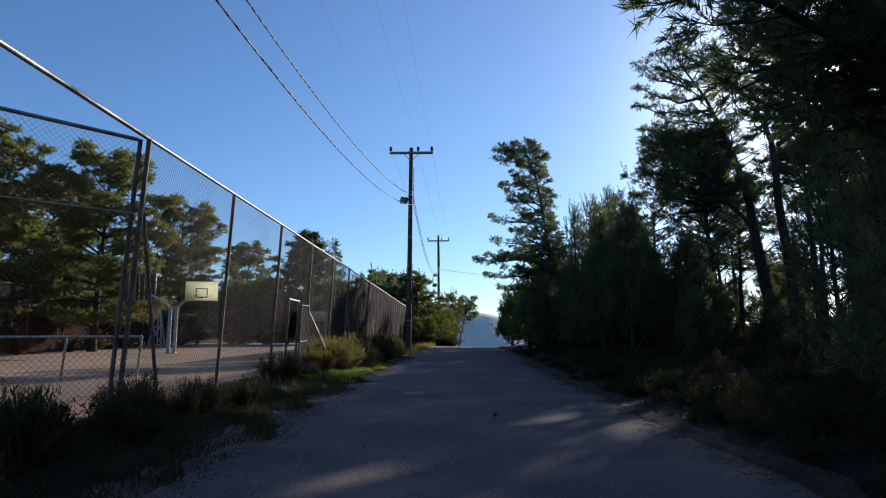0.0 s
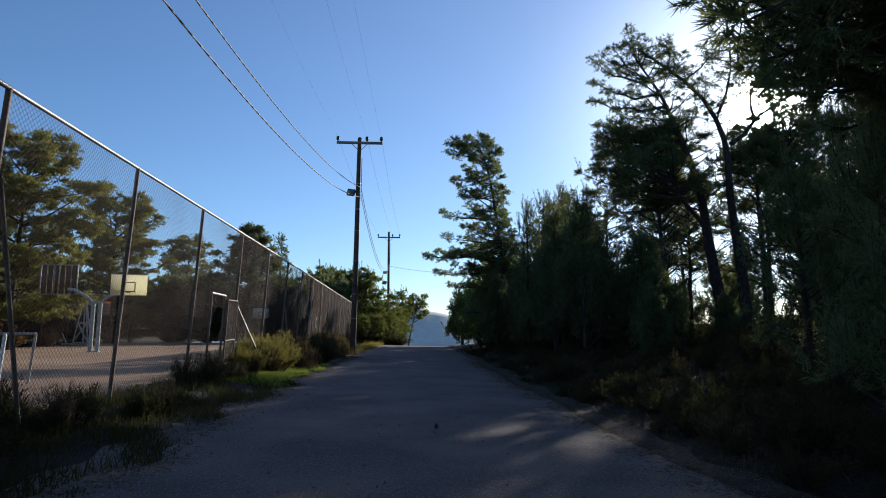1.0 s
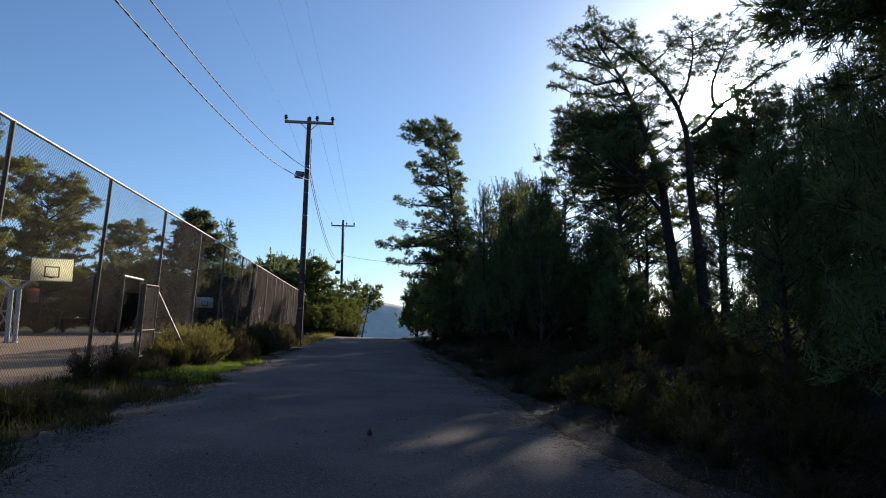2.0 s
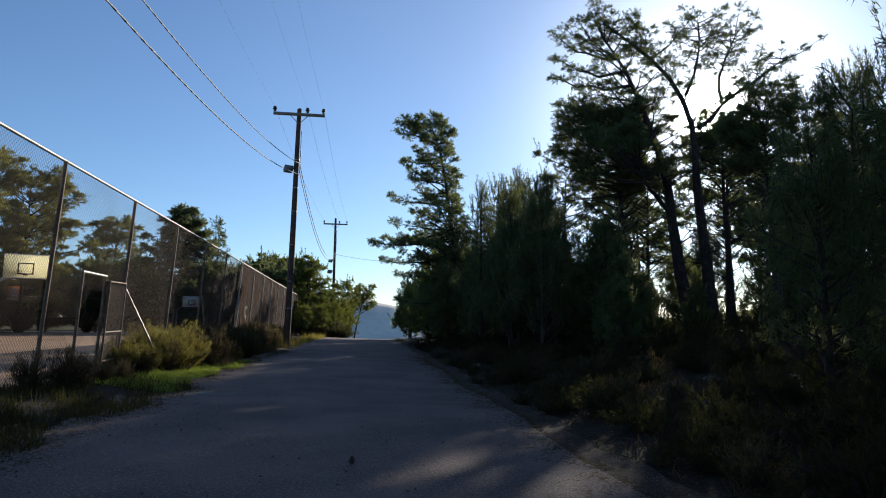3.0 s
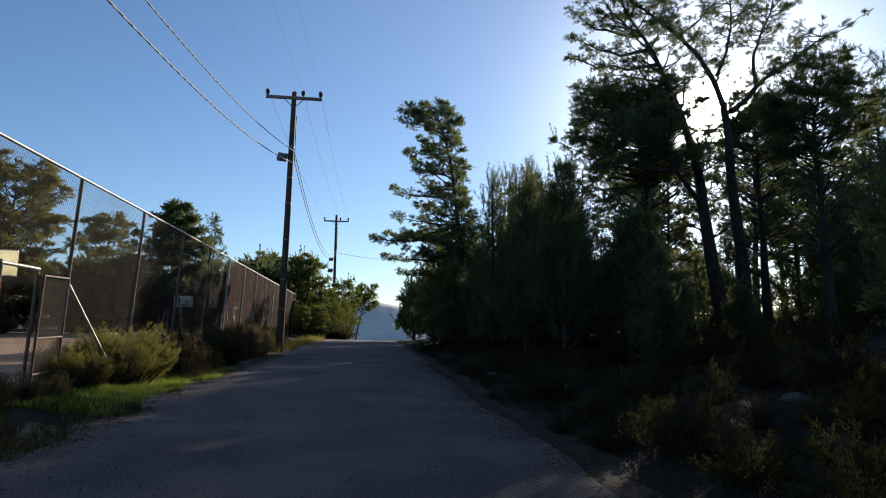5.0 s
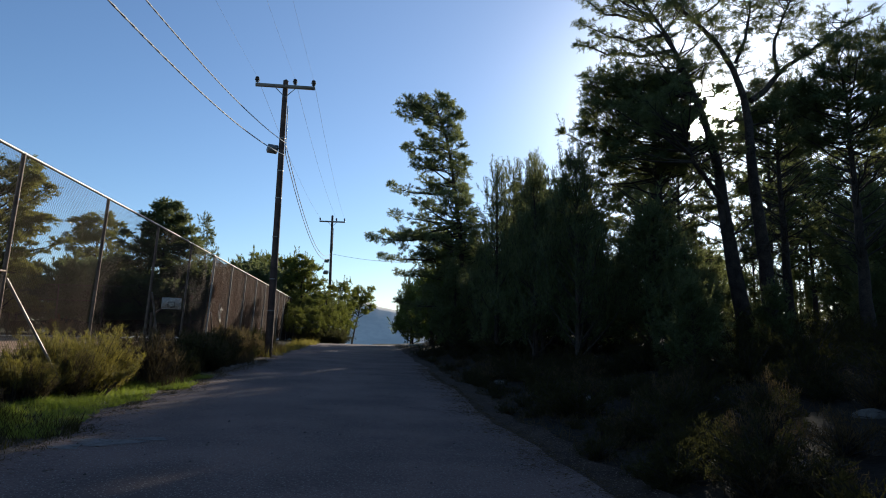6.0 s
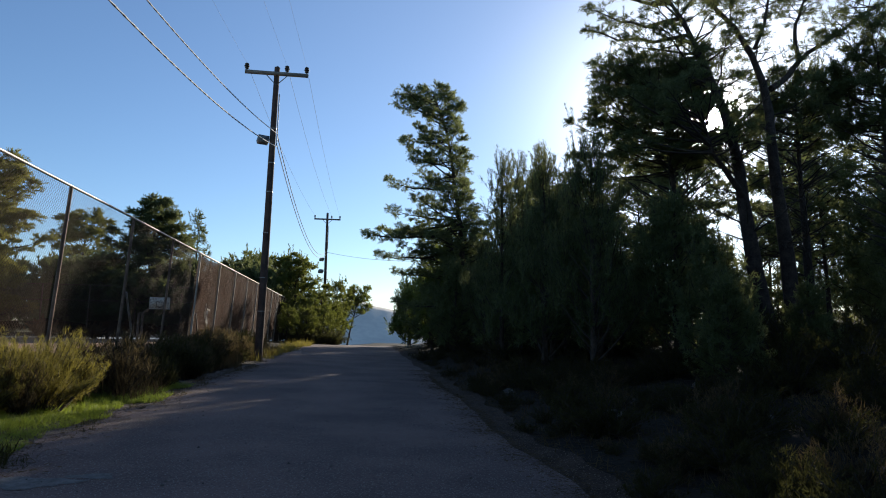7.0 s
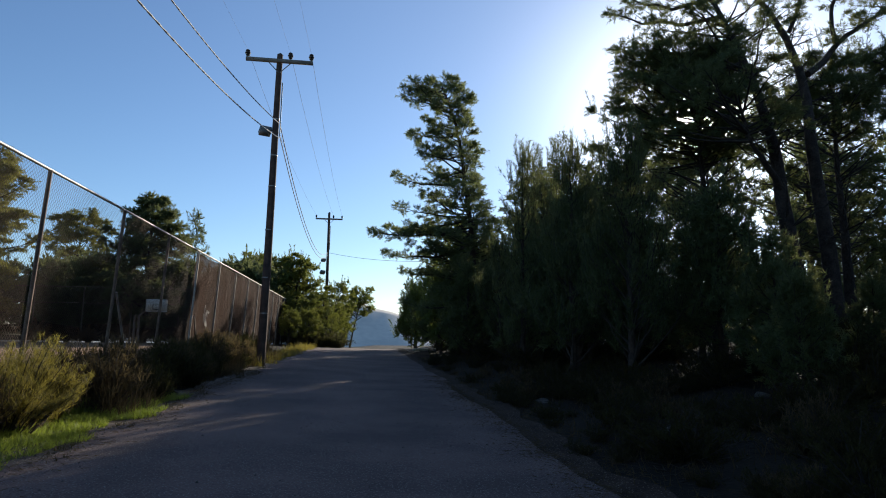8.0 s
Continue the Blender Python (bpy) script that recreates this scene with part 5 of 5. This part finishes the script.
def grass(name, label, count, area, height, width, mat, seed, patchy=1.0, lay=0.4):
    r = np.random.default_rng(seed)
    n = count * 3
    x, y = r.uniform(0, 1, n), r.uniform(area[2], area[3], n)
    x = area[0](y) + (area[1](y) - area[0](y)) * x
    keep = (np.sin(2.2 * x + 0.9 * y) * np.sin(1.7 * y - 1.1 * x) + 0.5 * np.sin(6 * x + 3 * y)) * patchy + r.uniform(-0.6, 0.6, n) > -0.15
    x, y = x[keep][:count], y[keep][:count]
    base = np.stack([x, y, land(x, y) - 0.005], 1)
    way = unit(np.stack([r.normal(0, lay, len(x)), r.normal(0, lay, len(x)), np.ones(len(x))], 1))
    g = Geo()
    g.blades(base, way, height * r.uniform(0.4, 1.3, len(x)) * (1 + 0.45 * np.sin(9 * x + 4 * y) * np.sin(7 * y - 5 * x)), width, r)
    return tagged(part(name, g, mat), label, "grass", kind="stuff")


grass("grass", "green grass on the verge below the fence", 36000, (lambda y: 0 * y - 3.4, lambda y: left_edge(y) - 0.12 + 0.1 * np.sin(2.9 * y) + 0.06 * np.sin(7.3 * y), 16.3, 25.0), 0.1, 0.012, M_GRASS, 71, 0.5, 0.8)
# shade on the near verge is put into the grass by the dark scrub colour
grass("grass", "weedy grass on the near verge, shade put into its dark colour", 22000, (lambda y: 0 * y - 4.4, lambda y: left_edge(y) - 0.1 + 0.12 * np.sin(2.3 * y), 1.0, 17.6), 0.15, 0.014, M_SHRUB, 75, 0.6)
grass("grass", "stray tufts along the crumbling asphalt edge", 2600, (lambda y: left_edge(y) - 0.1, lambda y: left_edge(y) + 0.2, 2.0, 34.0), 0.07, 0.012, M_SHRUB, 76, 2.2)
grass("dry_grass", "tawny long grass along the far verge", 3600, (lambda y: left_edge(y) - 1.1, lambda y: left_edge(y) - 0.05, 33.5, 56.0), 0.34, 0.016, M_BUSH, 72)
grass("dry_grass", "tall wispy dry grass below the shade nets", 8000, (lambda y: 0 * y - 3.65, lambda y: left_edge(y) - 0.4 + 0.15 * np.sin(1.7 * y), 21.8, 40.0), 0.5, 0.011, M_DRY, 77, 0.7, 0.35)
grass("dry_grass", "sparse dry grass on the wooded bank", 11000, (lambda y: right_edge(y) + 0.25, lambda y: 0 * y + 13, 3.0, 40.0), 0.17, 0.014, M_DRY, 73)
grass("grass", "sunlit meadow grass beyond the trees", 16000, (lambda y: 0 * y + 16, lambda y: 0 * y + 50, 28.0, 75.0), 0.4, 0.06, M_MEADOW, 74)


def litter():
    """Fallen twigs and bark on the bank."""
    r = np.random.default_rng(9)
    n = 2600
    x, y = r.uniform(4.0, 12, n), r.uniform(2.5, 30, n)
    a = np.stack([x, y, land(x, y) + 0.012], 1)
    way = unit(np.stack([r.normal(0, 1, n), r.normal(0, 1, n), r.normal(0, 0.12, n)], 1))
    g = Geo()
    g.wires(a, a + way * r.uniform(0.06, 0.4, n)[:, None], 0.005)
    return g


tagged(part("twig_litter", litter(), M_TWIG), "fallen twigs scattered over the soil", "twigs", kind="stuff")


def fallen_needles():
    """Brown needles in drifts along both edges of the asphalt."""
    r = np.random.default_rng(19)
    n = 26000
    y = r.uniform(2, 32, n)
    right = r.uniform(0, 1, n) < 0.75
    off = r.normal(0.05, 0.32, n) + 0.1 * np.sin(3.1 * y) + 0.08 * np.sin(7.7 * y)
    x = np.where(right, right_edge(y) + off, left_edge(y) + 0.6 * off)
    base = np.stack([x, y, land(x, y) + 0.024], 1)
    g = Geo()
    g.blades(base, unit(np.stack([r.normal(0, 1, n), r.normal(0, 1, n), r.uniform(0.02, 0.25, n)], 1)), 0.07 * r.uniform(0.5, 1.6, n), 0.006, r)
    return g


tagged(part("pine_litter", fallen_needles(), M_DRY), "brown fallen needles along the asphalt edges", "pine litter", kind="stuff")


def stone_mesh(seed, r):
    rs = np.random.default_rng(seed)
    bm = bmesh.new()
    bmesh.ops.create_icosphere(bm, subdivisions=2, radius=r)
    off = rs.uniform(0, 50, 3)
    for v in bm.verts:
        k = 1 + 0.35 * noise.noise(Vector(v.co / r * 1.1) + Vector(off)) + 0.12 * noise.noise(Vector(v.co / r * 3) + Vector(off))
        v.co = Vector((v.co.x * k * 1.2, v.co.y * k, v.co.z * k * 0.7))
    me = bpy.data.meshes.new("stone")
    bm.to_mesh(me)
    bm.free()
    me.materials.append(M_STONE)
    return me


stones = [stone_mesh(k, 0.2) for k in range(4)]
first = [(5.87, 14.6, 0.7), (5.2, 12.4, 0.5), (6.6, 15.8, 0.8), (6.4, 21, 1.1), (7.2, 18.5, 1.0), (8.1, 16.2, 1.1), (6.0, 9.6, 0.8), (7.3, 12.6, 0.9), (5.0, 17.3, 0.5), (5.6, 20.0, 0.9), (8.8, 20.2, 1.2), (4.9, 24.0, 0.7)]
for k in range(14):
    first.append((rng.uniform(4.3, 10), rng.uniform(4, 30), rng.uniform(0.25, 0.8)))
for k, (x, y, s) in enumerate(first):
    ob = new("stone", stones[k % 4])
    ob.location, ob.rotation_euler, ob.scale = (x, y, float(land(x, y)) - 0.04 * s), (0, 0, k * 1.7), (s, s, s)
    tagged(ob, "pale limestone rock in the scrub", "stone", "stones on the bank")


def pebbles():
    """Loose grit on the road and its shoulders."""
    r = np.random.default_rng(8)
    g = Geo()
    n = 4600
    y = r.uniform(1.5, 34, n)
    t = r.uniform(0, 1, n)
    t = np.where(r.uniform(0, 1, n) < 0.6, np.where(t < 0.5, t * 0.16 - 0.05, 1.05 - (1 - t) * 0.16), t)
    x = left_edge(y) + (right_edge(y) - left_edge(y)) * t
    s = 0.005 + 0.017 * r.uniform(0, 1, n) ** 3
    z = land(x, y) + 0.02
    tri = np.array([(-1, -0.7, -0.3), (1, -0.6, -0.3), (0, 1, -0.3), (0.1, 0, 0.9)])
    v = np.stack([x, y, z], 1)[:, None] + tri[None] * s[:, None, None] * r.uniform(0.7, 1.3, (n, 1, 3))
    o = np.arange(n)[:, None] * 4
    g.add(v.reshape(-1, 3), np.concatenate([o + np.array(q) for q in ((0, 1, 3), (1, 2, 3), (2, 0, 3), (0, 2, 1))]))
    return g


tagged(part("gravel", pebbles(), M_STONE), "loose grit and pebbles on the asphalt", "gravel", kind="stuff")


def pine_cone(x, y):
    t = thing("pine_cone", "dark fallen pine cone lying on the road", "pine cone", (x, y, float(land(x, y)) + 0.042))
    core = Geo()
    core.tube([(0, 0, -0.03), (0, 0, 0.0), (0, 0, 0.05), (0, 0, 0.075)], [0.012, 0.026, 0.02, 0.003], 8)
    part("core", core, M_CONE, t)
    for ring in range(5):
        for k in range(7):
            a = k * 0.898 + ring * 0.45
            r = (0.028, 0.034, 0.031, 0.024, 0.014)[ring]
            g = Geo()
            g.box((r * math.cos(a), r * math.sin(a), -0.015 + 0.017 * ring), (0.018, 0.015, 0.007), Euler((0, -0.5, a)).to_matrix())
            part("scale", g, M_CONE, t)
    return t


pine_cone(1.05, 10.97).scale = (0.75, 0.75, 0.75)

stain = Geo()
for cx, cy, w_, h_ in ((-1.35, 16.2, 0.34, 0.2), (-0.95, 16.45, 0.2, 0.1), (-1.62, 15.9, 0.15, 0.12)):
    a = np.arange(18) * 2 * np.pi / 18
    rr = 1 + 0.25 * np.sin(3 * a + cx * 9) + 0.15 * np.sin(7 * a)
    x, y = cx + w_ * rr * np.cos(a), cy + h_ * rr * np.sin(a)
    stain.add(np.stack([x, y, land(x, y) + 0.024], 1), [np.arange(18)])
tagged(part("pale_stain", stain, M_STAIN), "pale whitish stain worn into the asphalt", "stain", kind="structure")
